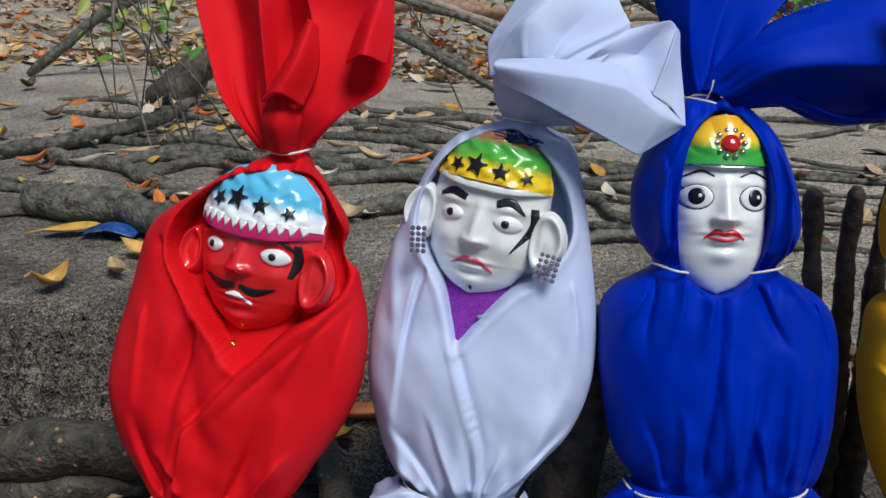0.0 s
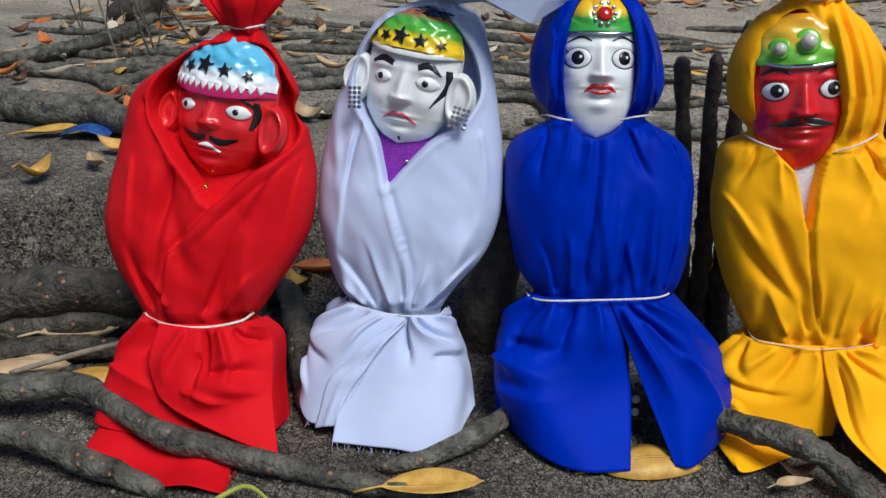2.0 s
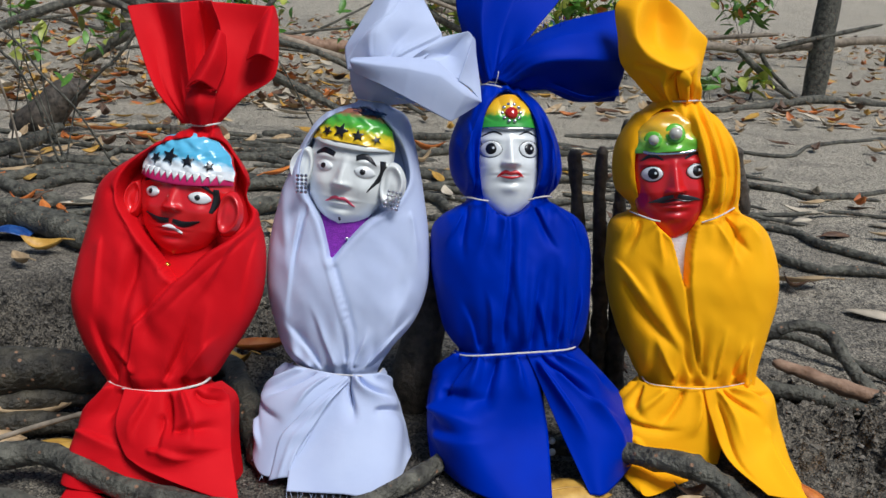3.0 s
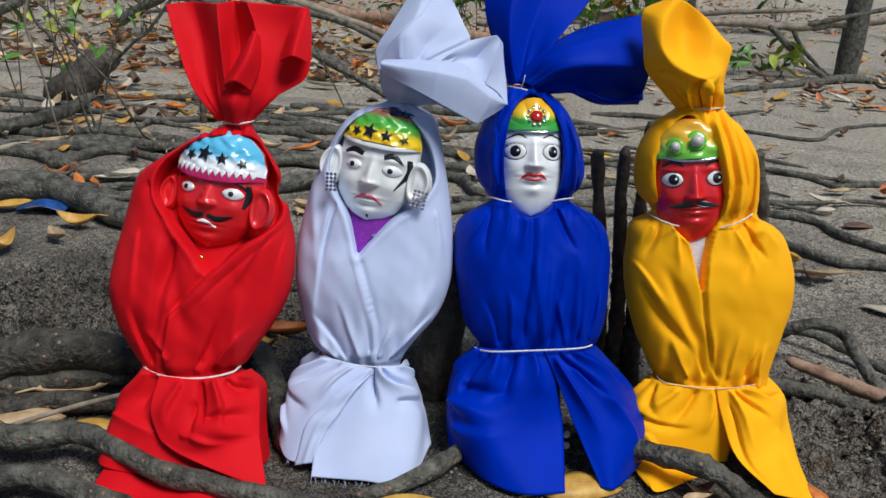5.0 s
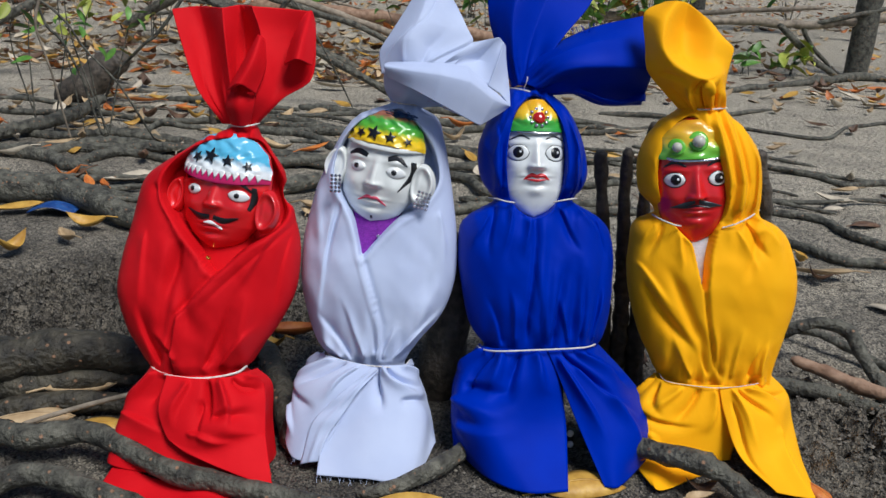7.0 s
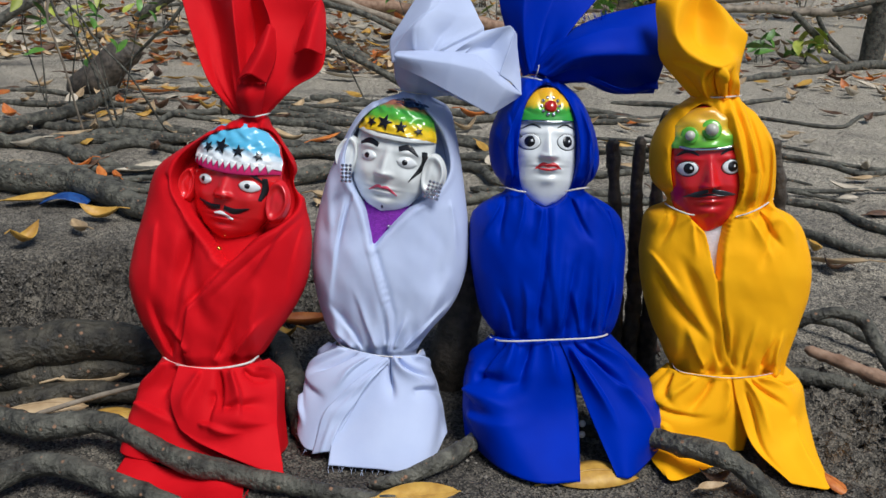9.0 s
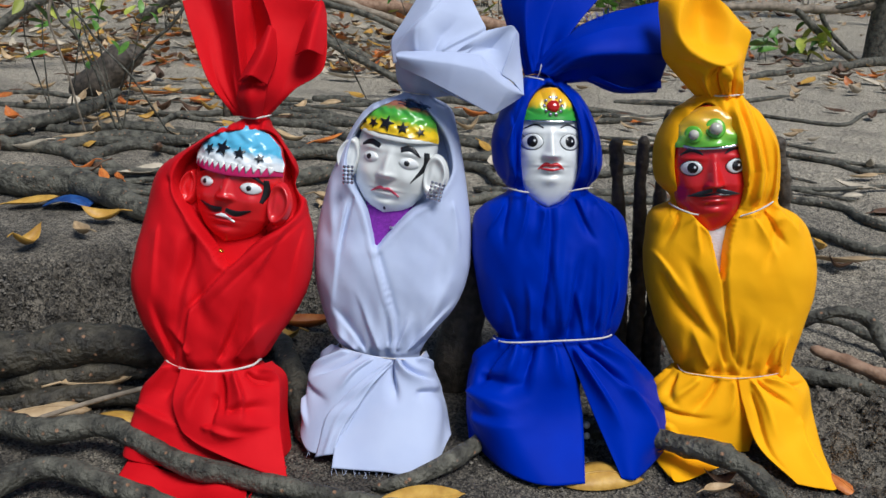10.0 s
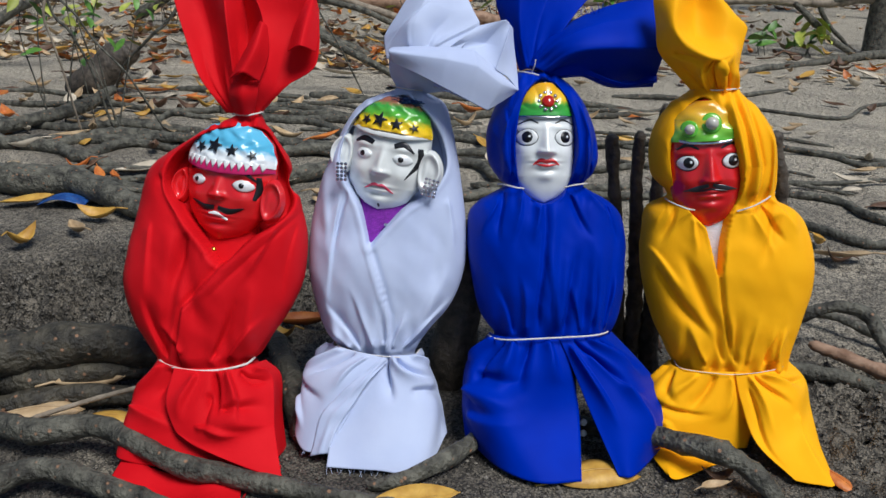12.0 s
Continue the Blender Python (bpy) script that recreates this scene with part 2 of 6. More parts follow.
def cord(name, wrap, pts, r=0.9, label="white cotton cord tied tight"):
    bm = bmesh.new()
    n = 60
    path = crom(pts, np.linspace(0, 1, n))
    add_tube(bm, place(path), [r * MM] * n, 8)
    return part(name, bm, CORD, wrap, label)


# ---- ground ----
LUMPS = ((-0.33, 0.90, 0.20, 1.0), (-0.12, 0.92, 0.15, 0.8), (-0.50, 0.82, 0.15, 0.8), (0.72, 0.56, 0.17, 1.0), (0.68, 0.50, 0.09, 0.7))


def ground_height(x, y):
    z = 0.010 * noise.noise(Vector((x * 2.1, y * 2.1, 3.0))) + 0.004 * noise.noise(Vector((x * 9, y * 9, 1.0)))
    lump = 0.0
    for cx, cy, r, a in LUMPS:
        lump += a * math.exp(-((x - cx) ** 2 + (y - cy) ** 2) / (r * r))
    z += lump * (0.030 * noise.noise(Vector((x * 20, y * 20, 5.0))) + 0.065 * abs(noise.noise(Vector((x * 45, y * 45, 8.0)))) + 0.020 * noise.noise(Vector((x * 95, y * 95, 4.0))))
    near = math.exp(-((x - 0.1) ** 2 + (y - 0.45) ** 2) / 0.16)
    z = z * (1 - 0.6 * near) + 0.0024 * noise.noise(Vector((x * 70, y * 70, 2.0)))
    far = max(0.0, y - 9.0)
    return z - 0.004 + 0.02 * far ** 1.5 * (0.6 + 0.4 * noise.noise(Vector((x * 0.3, y * 0.3, 0)))) * (1 if far < 30 else 0.0)


def ground_material():
    m = bpy.data.materials.new("dark_sand")
    m.use_nodes = True
    nt = m.node_tree
    b = nt.nodes["Principled BSDF"]
    b.inputs["Roughness"].default_value = 0.85
    tc = nt.nodes.new("ShaderNodeTexCoord")
    big = nt.nodes.new("ShaderNodeTexNoise")
    big.inputs["Scale"].default_value, big.inputs["Detail"].default_value = 5.0, 8
    grain = nt.nodes.new("ShaderNodeTexVoronoi")
    grain.inputs["Scale"].default_value = 420
    fine = nt.nodes.new("ShaderNodeTexNoise")
    fine.inputs["Scale"].default_value, fine.inputs["Detail"].default_value = 260, 4
    for n in (big, grain, fine):
        nt.links.new(tc.outputs["Object"], n.inputs["Vector"])
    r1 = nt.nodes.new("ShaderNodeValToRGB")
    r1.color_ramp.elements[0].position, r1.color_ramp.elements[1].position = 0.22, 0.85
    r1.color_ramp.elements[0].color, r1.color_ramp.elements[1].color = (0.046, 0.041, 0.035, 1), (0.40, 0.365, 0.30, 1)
    # sand brightness put into the colour by position, with an uneven edge
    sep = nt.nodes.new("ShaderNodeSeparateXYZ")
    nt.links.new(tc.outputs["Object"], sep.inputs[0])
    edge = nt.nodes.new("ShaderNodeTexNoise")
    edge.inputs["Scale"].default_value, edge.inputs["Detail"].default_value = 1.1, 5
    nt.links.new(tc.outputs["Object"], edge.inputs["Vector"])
    tone_pos = nt.nodes.new("ShaderNodeMath")
    tone_pos.operation, tone_pos.inputs[1].default_value = "MULTIPLY_ADD", 1.2
    nt.links.new(edge.outputs["Fac"], tone_pos.inputs[0])
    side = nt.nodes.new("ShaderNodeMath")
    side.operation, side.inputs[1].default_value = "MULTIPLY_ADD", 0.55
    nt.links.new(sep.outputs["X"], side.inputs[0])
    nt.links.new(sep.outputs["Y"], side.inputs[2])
    nt.links.new(side.outputs[0], tone_pos.inputs[2])
    # shifts the sand ramp: darker near the dolls, paler beyond and to the right
    tone_shift = nt.nodes.new("ShaderNodeMapRange")
    tone_shift.inputs["From Min"].default_value, tone_shift.inputs["From Max"].default_value = 1.2, 3.1
    tone_shift.inputs["To Min"].default_value, tone_shift.inputs["To Max"].default_value = -0.20, 0.34
    nt.links.new(tone_pos.outputs[0], tone_shift.inputs["Value"])
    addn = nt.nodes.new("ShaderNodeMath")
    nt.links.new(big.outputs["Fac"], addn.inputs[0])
    nt.links.new(tone_shift.outputs[0], addn.inputs[1])
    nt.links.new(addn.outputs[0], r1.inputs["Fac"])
    r2 = nt.nodes.new("ShaderNodeValToRGB")
    r2.color_ramp.elements[0].position, r2.color_ramp.elements[1].position = 0.3, 0.72
    r2.color_ramp.elements[0].color, r2.color_ramp.elements[1].color = (0.22, 0.21, 0.20, 1), (2.0, 1.92, 1.78, 1)
    nt.links.new(grain.outputs["Color"], r2.inputs["Fac"])
    mix = nt.nodes.new("ShaderNodeMix")
    mix.data_type, mix.blend_type = "RGBA", "MULTIPLY"
    mix.inputs["Factor"].default_value = 0.75
    nt.links.new(r1.outputs["Color"], mix.inputs["A"])
    nt.links.new(r2.outputs["Color"], mix.inputs["B"])
    nt.links.new(mix.outputs["Result"], b.inputs["Base Color"])
    b1 = nt.nodes.new("ShaderNodeBump")
    b1.inputs["Strength"].default_value, b1.inputs["Distance"].default_value = 1.0, 0.003
    nt.links.new(grain.outputs["Distance"], b1.inputs["Height"])
    b2 = nt.nodes.new("ShaderNodeBump")
    b2.inputs["Strength"].default_value, b2.inputs["Distance"].default_value = 1.0, 0.010
    mid = nt.nodes.new("ShaderNodeTexNoise")
    mid.inputs["Scale"].default_value, mid.inputs["Detail"].default_value = 45, 8
    nt.links.new(tc.outputs["Object"], mid.inputs["Vector"])
    nt.links.new(mid.outputs["Fac"], b2.inputs["Height"])
    nt.links.new(b1.outputs[0], b2.inputs["Normal"])
    b3 = nt.nodes.new("ShaderNodeBump")
    b3.inputs["Strength"].default_value, b3.inputs["Distance"].default_value = 0.9, 0.012
    clod = nt.nodes.new("ShaderNodeTexVoronoi")
    clod.feature = "SMOOTH_F1"
    clod.inputs["Scale"].default_value = 75
    nt.links.new(tc.outputs["Object"], clod.inputs["Vector"])
    nt.links.new(clod.outputs["Distance"], b3.inputs["Height"])
    nt.links.new(b2.outputs[0], b3.inputs["Normal"])
    nt.links.new(b3.outputs[0], b.inputs["Normal"])
    return m


def build_ground():
    n = 560
    s = np.linspace(-1, 1, n)
    xs = 0.1 + 1.1 * s + 60 * np.sign(s) * np.abs(s) ** 7
    ys = 0.75 + 1.0 * s + 80 * np.sign(s) * np.abs(s) ** 7
    pts = np.array([[(x, y, ground_height(x, y)) for x in xs] for y in ys])
    bm = bmesh.new()
    add_grid(bm, pts)
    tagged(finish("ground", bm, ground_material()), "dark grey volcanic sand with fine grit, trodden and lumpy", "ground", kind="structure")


build_ground()


# ---- roots and branches ----
def root(name, pts, seed, mat=BARK, label="", category="root", group="", sides=18, wobble=0.32, density=110):
    """A bent root or branch through (x, y, z, radius) points."""
    pts = np.array(pts, float)
    length = np.linalg.norm(np.diff(pts[:, :3], axis=0), axis=1).sum()
    n = int(min(140, max(18, length * density)))
    p = crom(pts, np.linspace(0, 1, n))
    for i in range(n):
        k = Vector((*(p[i, :3] * 9), seed * 3.1))[:3]
        q = Vector(k)
        p[i, :3] += np.array((noise.noise(q), noise.noise(q + Vector((7, 1, 3))), 0.6 * noise.noise(q + Vector((2, 9, 5))))) * p[i, 3] * 0.8
        p[i, 3] *= 1 + 0.16 * noise.noise(q * 2.3 + Vector((seed, 0, 0)))
    edge = np.minimum(np.arange(n), np.arange(n)[::-1]) + 0.35
    p[:, 3] *= np.sqrt(1 - np.clip(1 - edge / 2.2, 0, 1) ** 2)
    bm = bmesh.new()
    add_tube(bm, p[:, :3], np.maximum(p[:, 3], 0.0006), sides, 0, wobble * min(1.0, 0.014 / p[:, 3].mean()), seed)
    return tagged(finish(name, bm, mat), label, category, group)


ROOT_LABEL = "grey-brown weathered mangrove root lying on sand"
G = "roots on the sand"
ROOTS = [
    [(-0.80, 1.44, 0.025, 0.034), (-0.64, 1.417, 0.028, 0.031), (-0.56, 1.376, 0.028, 0.028), (-0.474, 1.307, 0.024, 0.024), (-0.397, 1.257, 0.02, 0.02), (-0.29, 1.22, 0.008, 0.015)],
    [(-1.05, 1.80, 0.015, 0.017), (-0.859, 2.093, 0.03, 0.019), (-0.814, 2.321, 0.05, 0.014)],
    [(-0.95, 1.80, 0.01, 0.018), (-0.778, 1.763, 0.01, 0.018), (-0.679, 1.682, 0.01, 0.015), (-0.58, 1.63, 0.0, 0.011)],
    [(-0.82, 1.77, 0.0, 0.014), (-0.743, 1.905, 0.004, 0.014), (-0.648, 1.96, 0.004, 0.014), (-0.49, 1.90, 0.004, 0.012), (-0.28, 1.88, 0.0, 0.01)],
    [(-0.70, 1.68, 0.0, 0.011), (-0.638, 1.833, 0.006, 0.012), (-0.555, 1.828, 0.004, 0.01), (-0.40, 1.75, 0.0, 0.008)],
    [(-0.75, 2.13, 0.0, 0.010), (-0.586, 2.055, 0.004, 0.011), (-0.449, 1.972, 0.004, 0.011), (-0.28, 2.08, 0.0, 0.009)],
    [(-0.63, 2.06, 0.0, 0.008), (-0.614, 2.221, 0.006, 0.009), (-0.525, 2.288, 0.004, 0.009), (-0.351, 2.385, 0.005, 0.011), (-0.226, 2.345, 0.006, 0.012), (-0.083, 2.219, 0.006, 0.012), (0.12, 2.15, 0.0, 0.01)],
    [(-0.38, 2.24, 0.0, 0.010), (-0.206, 2.158, 0.004, 0.011), (-0.068, 1.965, 0.005, 0.011), (0.12, 1.87, 0.0, 0.009)],
    [(-0.30, 1.90, 0.0, 0.012), (-0.139, 1.859, 0.005, 0.014), (-0.028, 1.747, 0.005, 0.012), (0.216, 1.736, 0.004, 0.010), (0.274, 1.615, 0.004, 0.009), (0.45, 1.60, 0.0, 0.008)],
    [(-0.30, 1.52, 0.0, 0.014), (-0.191, 1.559, 0.006, 0.016), (-0.097, 1.618, 0.008, 0.017), (0.03, 1.55, 0.0, 0.013)],
    [(0.10, 2.12, 0.0, 0.009), (0.289, 1.953, 0.004, 0.010), (0.485, 2.051, 0.003, 0.008), (0.75, 1.90, 0.0, 0.007)],
    [(0.12, 1.85, 0.0, 0.009), (0.286, 1.829, 0.004, 0.009), (0.487, 1.717, 0.003, 0.008), (0.74, 1.83, 0.0, 0.007)],
    [(0.60, 2.48, 0.0, 0.008), (0.871, 2.498, 0.003, 0.008), (1.20, 2.80, 0.003, 0.008), (1.55, 3.05, 0.0, 0.007)],
    [(1.30, 3.35, 0.0, 0.013), (1.801, 3.697, 0.006, 0.015), (2.115, 3.947, 0.008, 0.018), (2.431, 4.115, 0.01, 0.023), (2.75, 4.0, 0.0, 0.018)],
    [(1.20, 2.60, 0.0, 0.006), (1.439, 2.462, 0.003, 0.006), (1.661, 2.707, 0.003, 0.007), (2.1, 2.95, 0.0, 0.007)],
    [(0.95, 2.10, 0.0, 0.007), (1.155, 1.931, 0.004, 0.008), (1.214, 1.826, 0.004, 0.008), (1.283, 1.852, 0.004, 0.008), (1.55, 1.98, 0.0, 0.007)],
    [(0.80, 1.58, 0.0, 0.007), (0.997, 1.508, 0.004, 0.009), (1.015, 1.388, 0.004, 0.009), (1.13, 1.24, 0.0, 0.008)],
    [(0.80, 1.42, 0.0, 0.007), (0.913, 1.224, 0.005, 0.009), (0.979, 1.21, 0.005, 0.009), (1.12, 1.18, 0.0, 0.008)],
    [(0.58, 0.82, 0.0, 0.010), (0.627, 0.785, 0.045, 0.0095), (0.663, 0.78, 0.06, 0.0095), (0.699, 0.761, 0.055, 0.010), (0.705, 0.722, 0.035, 0.010), (0.72, 0.66, 0.004, 0.010)],
    [(0.66, 0.88, 0.0, 0.005), (0.693, 0.849, 0.016, 0.006), (0.729, 0.806, 0.012, 0.006), (0.80, 0.68, 0.0, 0.006)],
    [(0.50, 0.70, 0.004, 0.009), (0.55, 0.681, 0.013, 0.010), (0.616, 0.66, 0.013, 0.010), (0.673, 0.634, 0.009, 0.010), (0.74, 0.60, 0.002, 0.009)],
    [(-0.50, 0.585, 0.045, 0.027), (-0.417, 0.602, 0.055, 0.027), (-0.359, 0.623, 0.05, 0.026), (-0.297, 0.629, 0.05, 0.024), (-0.223, 0.642, 0.043, 0.022), (-0.12, 0.65, 0.02, 0.016)],
    [(-0.50, 0.60, 0.01, 0.020), (-0.424, 0.604, 0.018, 0.019), (-0.339, 0.614, 0.018, 0.017), (-0.242, 0.634, 0.02, 0.013), (-0.15, 0.64, 0.01, 0.011)],
    [(-0.42, 0.555, 0.004, 0.013), (-0.359, 0.566, 0.008, 0.014), (-0.305, 0.587, 0.008, 0.013), (-0.20, 0.605, 0.004, 0.011)],
    [(-0.46, 0.53, 0.01, 0.014), (-0.372, 0.514, 0.02, 0.0145), (-0.291, 0.486, 0.02, 0.014), (-0.252, 0.488, 0.022, 0.013), (-0.198, 0.46, 0.027, 0.012), (-0.141, 0.433, 0.022, 0.011), (-0.086, 0.426, 0.012, 0.010), (-0.02, 0.408, 0.008, 0.009), (0.04, 0.398, 0.005, 0.008), (0.095, 0.402, -0.002, 0.006)],
    [(-0.338, 0.372, 0.006, 0.013), (-0.315, 0.403, 0.012, 0.0125), (-0.285, 0.422, 0.016, 0.013), (-0.239, 0.416, 0.015, 0.0125), (-0.185, 0.401, 0.01, 0.011), (-0.133, 0.384, 0.002, 0.009)],
    [(-0.13, 0.74, 0.0, 0.010), (-0.092, 0.679, 0.035, 0.013), (-0.066, 0.615, 0.03, 0.014), (-0.043, 0.558, 0.018, 0.014), (-0.02, 0.505, 0.002, 0.013)],
    [(0.04, 0.43, 0.0, 0.006), (0.081, 0.441, 0.006, 0.008), (0.122, 0.468, 0.013, 0.010), (0.146, 0.495, 0.011, 0.010), (0.180, 0.545, 0.008, 0.010), (0.22, 0.58, 0.006, 0.009)],
    [(0.27, 0.54, 0.010, 0.009), (0.31, 0.515, 0.016, 0.010), (0.348, 0.486, 0.027, 0.011), (0.39, 0.45, 0.033, 0.012), (0.423, 0.437, 0.024, 0.011), (0.455, 0.41, 0.004, 0.009)],
    [(-0.10, 1.14, 0.0, 0.012), (-0.08, 1.05, 0.012, 0.014), (-0.06, 0.95, 0.010, 0.012), (-0.02, 0.85, 0.0, 0.010)],
]
net = random.Random(31)
for i in range(34):
    y = net.uniform(1.42, 2.75)
    x = net.uniform(-1.0, 1.3) * (0.6 + 0.2 * y)
    ll = net.uniform(0.35, 0.8)
    slope = net.gauss(0.0, 0.28)
    r = net.uniform(0.006, 0.014) * (1.0 if x < 0.5 else 0.6)
    ROOTS.append([(x + ll * (k / 4 - 0.5), y + slope * ll * (k / 4 - 0.5) + net.gauss(0, 0.022), (0.0, 0.005, net.uniform(0.004, 0.016), 0.005, -0.002)[k], r * (1.0, 1.1, 1.0, 0.9, 0.7)[k]) for k in range(5)])
for i, pts in enumerate(ROOTS):
    log = i in (21, 22, 23, 26)
    root("root", pts, i + 1, BARK_BROWN if log else BARK, "thick dark brown root with rusty pores on sand" if log else ROOT_LABEL, "root", G)
root("dry_twig", [(-0.335, 0.54, 0.006, 0.003), (-0.284, 0.548, 0.02, 0.003), (-0.21, 0.553, 0.042, 0.003)], 61, BARK_PALE, "thin pale dry stem leaning across a root", "twig", wobble=0.1)
root("bark_strip", [(0.60, 0.712, 0.032, 0.007), (0.652, 0.677, 0.024, 0.009), (0.74, 0.635, 0.008, 0.011)], 62, STRIP, "split strip of dry brown bark on sand", "bark")

# stakes behind the dolls
for i, pts in enumerate((
    [(0.345, 0.69, -0.02, 0.010), (0.335, 0.69, 0.097, 0.009), (0.322, 0.69, 0.217, 0.008), (0.311, 0.69, 0.309, 0.0075)],
    [(0.366, 0.69, -0.02, 0.012), (0.358, 0.69, 0.10, 0.010), (0.351, 0.69, 0.181, 0.009), (0.343, 0.69, 0.314, 0.007)],
    [(0.392, 0.69, -0.02, 0.014), (0.382, 0.69, 0.10, 0.011), (0.374, 0.69, 0.196, 0.009), (0.367, 0.69, 0.347, 0.007)],
    [(0.540, 0.70, -0.02, 0.012), (0.530, 0.70, 0.13, 0.011), (0.524, 0.70, 0.242, 0.0105), (0.505, 0.70, 0.318, 0.010)],
    [(0.122, 0.66, -0.03, 0.032), (0.128, 0.655, 0.03, 0.028), (0.14, 0.655, 0.12, 0.024), (0.15, 0.66, 0.21, 0.018)],
)):
    root("stake", pts, 80 + i, BARK_DARK, "dark stake of rough bark driven into sand", "stake", "stakes behind the dolls", 12, 0.28, 220)


# ---- dolls and their cloth ----
def frame_at(x, y, lean):
    th = math.atan(lean)
    return Matrix.Translation((x, y, 0)) @ Matrix.Rotation(-th, 4, "X")


FRAMES = {
    "red": frame_at(-0.115, 0.475, 0.30),
    "white": frame_at(0.040, 0.520, 0.24),
    "blue": frame_at(0.225, 0.500, 0.30),
    "yellow": frame_at(0.415, 0.520, 0.15),
}


def wrap_thing(colour, label):
    ob = new("cloth_wrap")
    ob.matrix_world = FRAMES[colour]
    return tagged(ob, label, "cloth", "wrapping cloths of the dolls")


def body(wrap, colour, rows, offset, name="drape", label=""):
    bm = bmesh.new()
    drape(bm, rows, offset)
    return part(name, bm, CLOTH[colour], wrap, label)


def panel(wrap, colour, name, nets, folds=None, label="", nu=70, nv=70, sharp=(0.0, 0.0)):
    bm = bmesh.new()
    for net in nets:
        sheet(bm, net, folds, nu, nv, 0, sharp)
    return part(name, bm, CLOTH[colour], wrap, label, 0.0009)


def pleats(amp, k, seed, fade=0.5):
    return lambda s, t: amp * np.clip(1 - s / fade, 0, 1) ** 1.2 * ripple(t * 100, s * 100, k, seed) * step(0, 0.12, s)


def fray(wrap, colour, a, b, n, length, seed):
    """Loose threads along a cut edge from a to b."""
    rng = random.Random(seed)
    bm = bmesh.new()
    for i in range(n):
        p = np.array(a) + (np.array(b) - np.array(a)) * (i + rng.random()) / n
        way = np.array((rng.uniform(-0.5, 0.5), -1 + rng.uniform(-0.3, 0.3), rng.uniform(-0.2, 0.6)))
        ll = length * rng.uniform(0.3, 1.0)
        q = [p, p + way * ll * 0.5 + np.array((rng.uniform(-1, 1), 0, 0)), p + way * ll]
        add_tube(bm, place(crom(q, np.linspace(0, 1, 5))), [0.25 * MM] * 5, 4)
    return part("frayed_threads", bm, CLOTH[colour], wrap, "loose threads of the cut edge")


def creases(u, v, lines):
    """Pulled folds: each from one point to another, sharp on one side and soft on the other."""
    z = np.zeros_like(u)
    for u0, v0, u1, v1, a, w in lines:
        dx, dy = u1 - u0, v1 - v0
        ll = dx * dx + dy * dy
        t = ((u - u0) * dx + (v - v0) * dy) / ll
        s = ((u - u0) * dy - (v - v0) * dx) / math.sqrt(ll) + 3.0 * np.sin(t * 3.0 + u0) * t
        ww = w * (0.45 + 0.75 * np.clip(t, 0, 1.3))
        shape = np.where(s > 0, np.exp(-np.abs(s / ww) ** 1.4), np.exp(-(s / (0.45 * ww)) ** 2))
        z = z + 0.95 * a * shape * step(-0.06, 0.12, t) * step(1.25, 0.55, t)
    return z


def rumple(u, v, seed, amp=1.0):
    """Uneven soft creasing of worn cloth, longer along than across."""
    out = np.zeros(u.shape)
    flat = out.ravel()
    for i, (a, b) in enumerate(zip(u.ravel(), v.ravel())):
        n1 = noise.noise(Vector((a * 0.030, b * 0.014, seed)))
        n2 = noise.noise(Vector((a * 0.06 + b * 0.03, b * 0.035, seed + 9)))
        flat[i] = 3.2 * n1 + 0.9 * n2
    return amp * out


RED_FOLDS = [(-56, 105, -79, 163, -7, 8), (-9, 105, 18, 168, -8, 9), (7, 106, 40, 148, 5, 7), (33, 107, 67, 149, -6, 7), (-39, 111, -57, 140, 5, 6), (-68, 294, -42, 239, -6, 8), (-36, 234, -46, 175, -6, 9), (-76, 244, -83, 163, 4, 10), (56, 242, 19, 189, 4, 8), (73, 248, 57, 166, -4, 8), (-57, 87, -75, 37, -6, 7), (-42, 88, -56, 40, 5, 6), (-10, 89, -6, 62, -5, 4), (10, 89, 31, 59, 5, 7), (33, 93, 55, 72, 5, 6)]
WHITE_FOLDS = [(-14, 101, -46, 149, -6, 7), (-23, 100, -57, 124, 5, 6), (2, 101, -24, 159, 5, 6), (11, 107, 8, 151, -5, 5), (21, 101, 31, 139, 5, 6), (33, 101, 81, 155, 7, 7), (42, 102, 93, 146, -6, 6), (-39, 260, -56, 149, 4, 7), (-27, 279, -50, 199, -4, 7), (77, 264, 88, 202, 4, 8), (-23, 90, -62, 62, 5, 6), (-10, 88, -67, 25, -5, 8), (17, 87, 48, 24, 7, 7), (33, 88, 68, 65, -6, 6), (-46, 63, -55, 25, 4, 6)]
BLUE_FOLDS = [(-47, 290, -59, 342, 5, 4), (-41, 290, -50, 372, -5, 4), (37, 290, 41, 350, 5, 4), (44, 290, 49, 340, -5, 4), (48, 300, 30, 378, 4, 5), (-54, 330, -36, 392, 4, 5), (-47, 279, -54, 229, -6, 6), (-30, 277, -36, 229, 5, 6), (22, 278, 42, 237, -6, 6), (44, 279, 67, 250, 5, 6), (-11, 272, -13, 230, 5, 5), (-22, 130, -28, 186, 5, 6), (-34, 128, -48, 174, -5, 7), (12, 131, 3, 218, 6, 6), (19, 131, 29, 212, -7, 6), (37, 131, 26, 188, 6, 6), (49, 132, 56, 201, -7, 6), (65, 133, 73, 189, 6, 6), (-54, 271, -71, 234, 4, 7), (63, 268, 76, 220, -4, 7)]
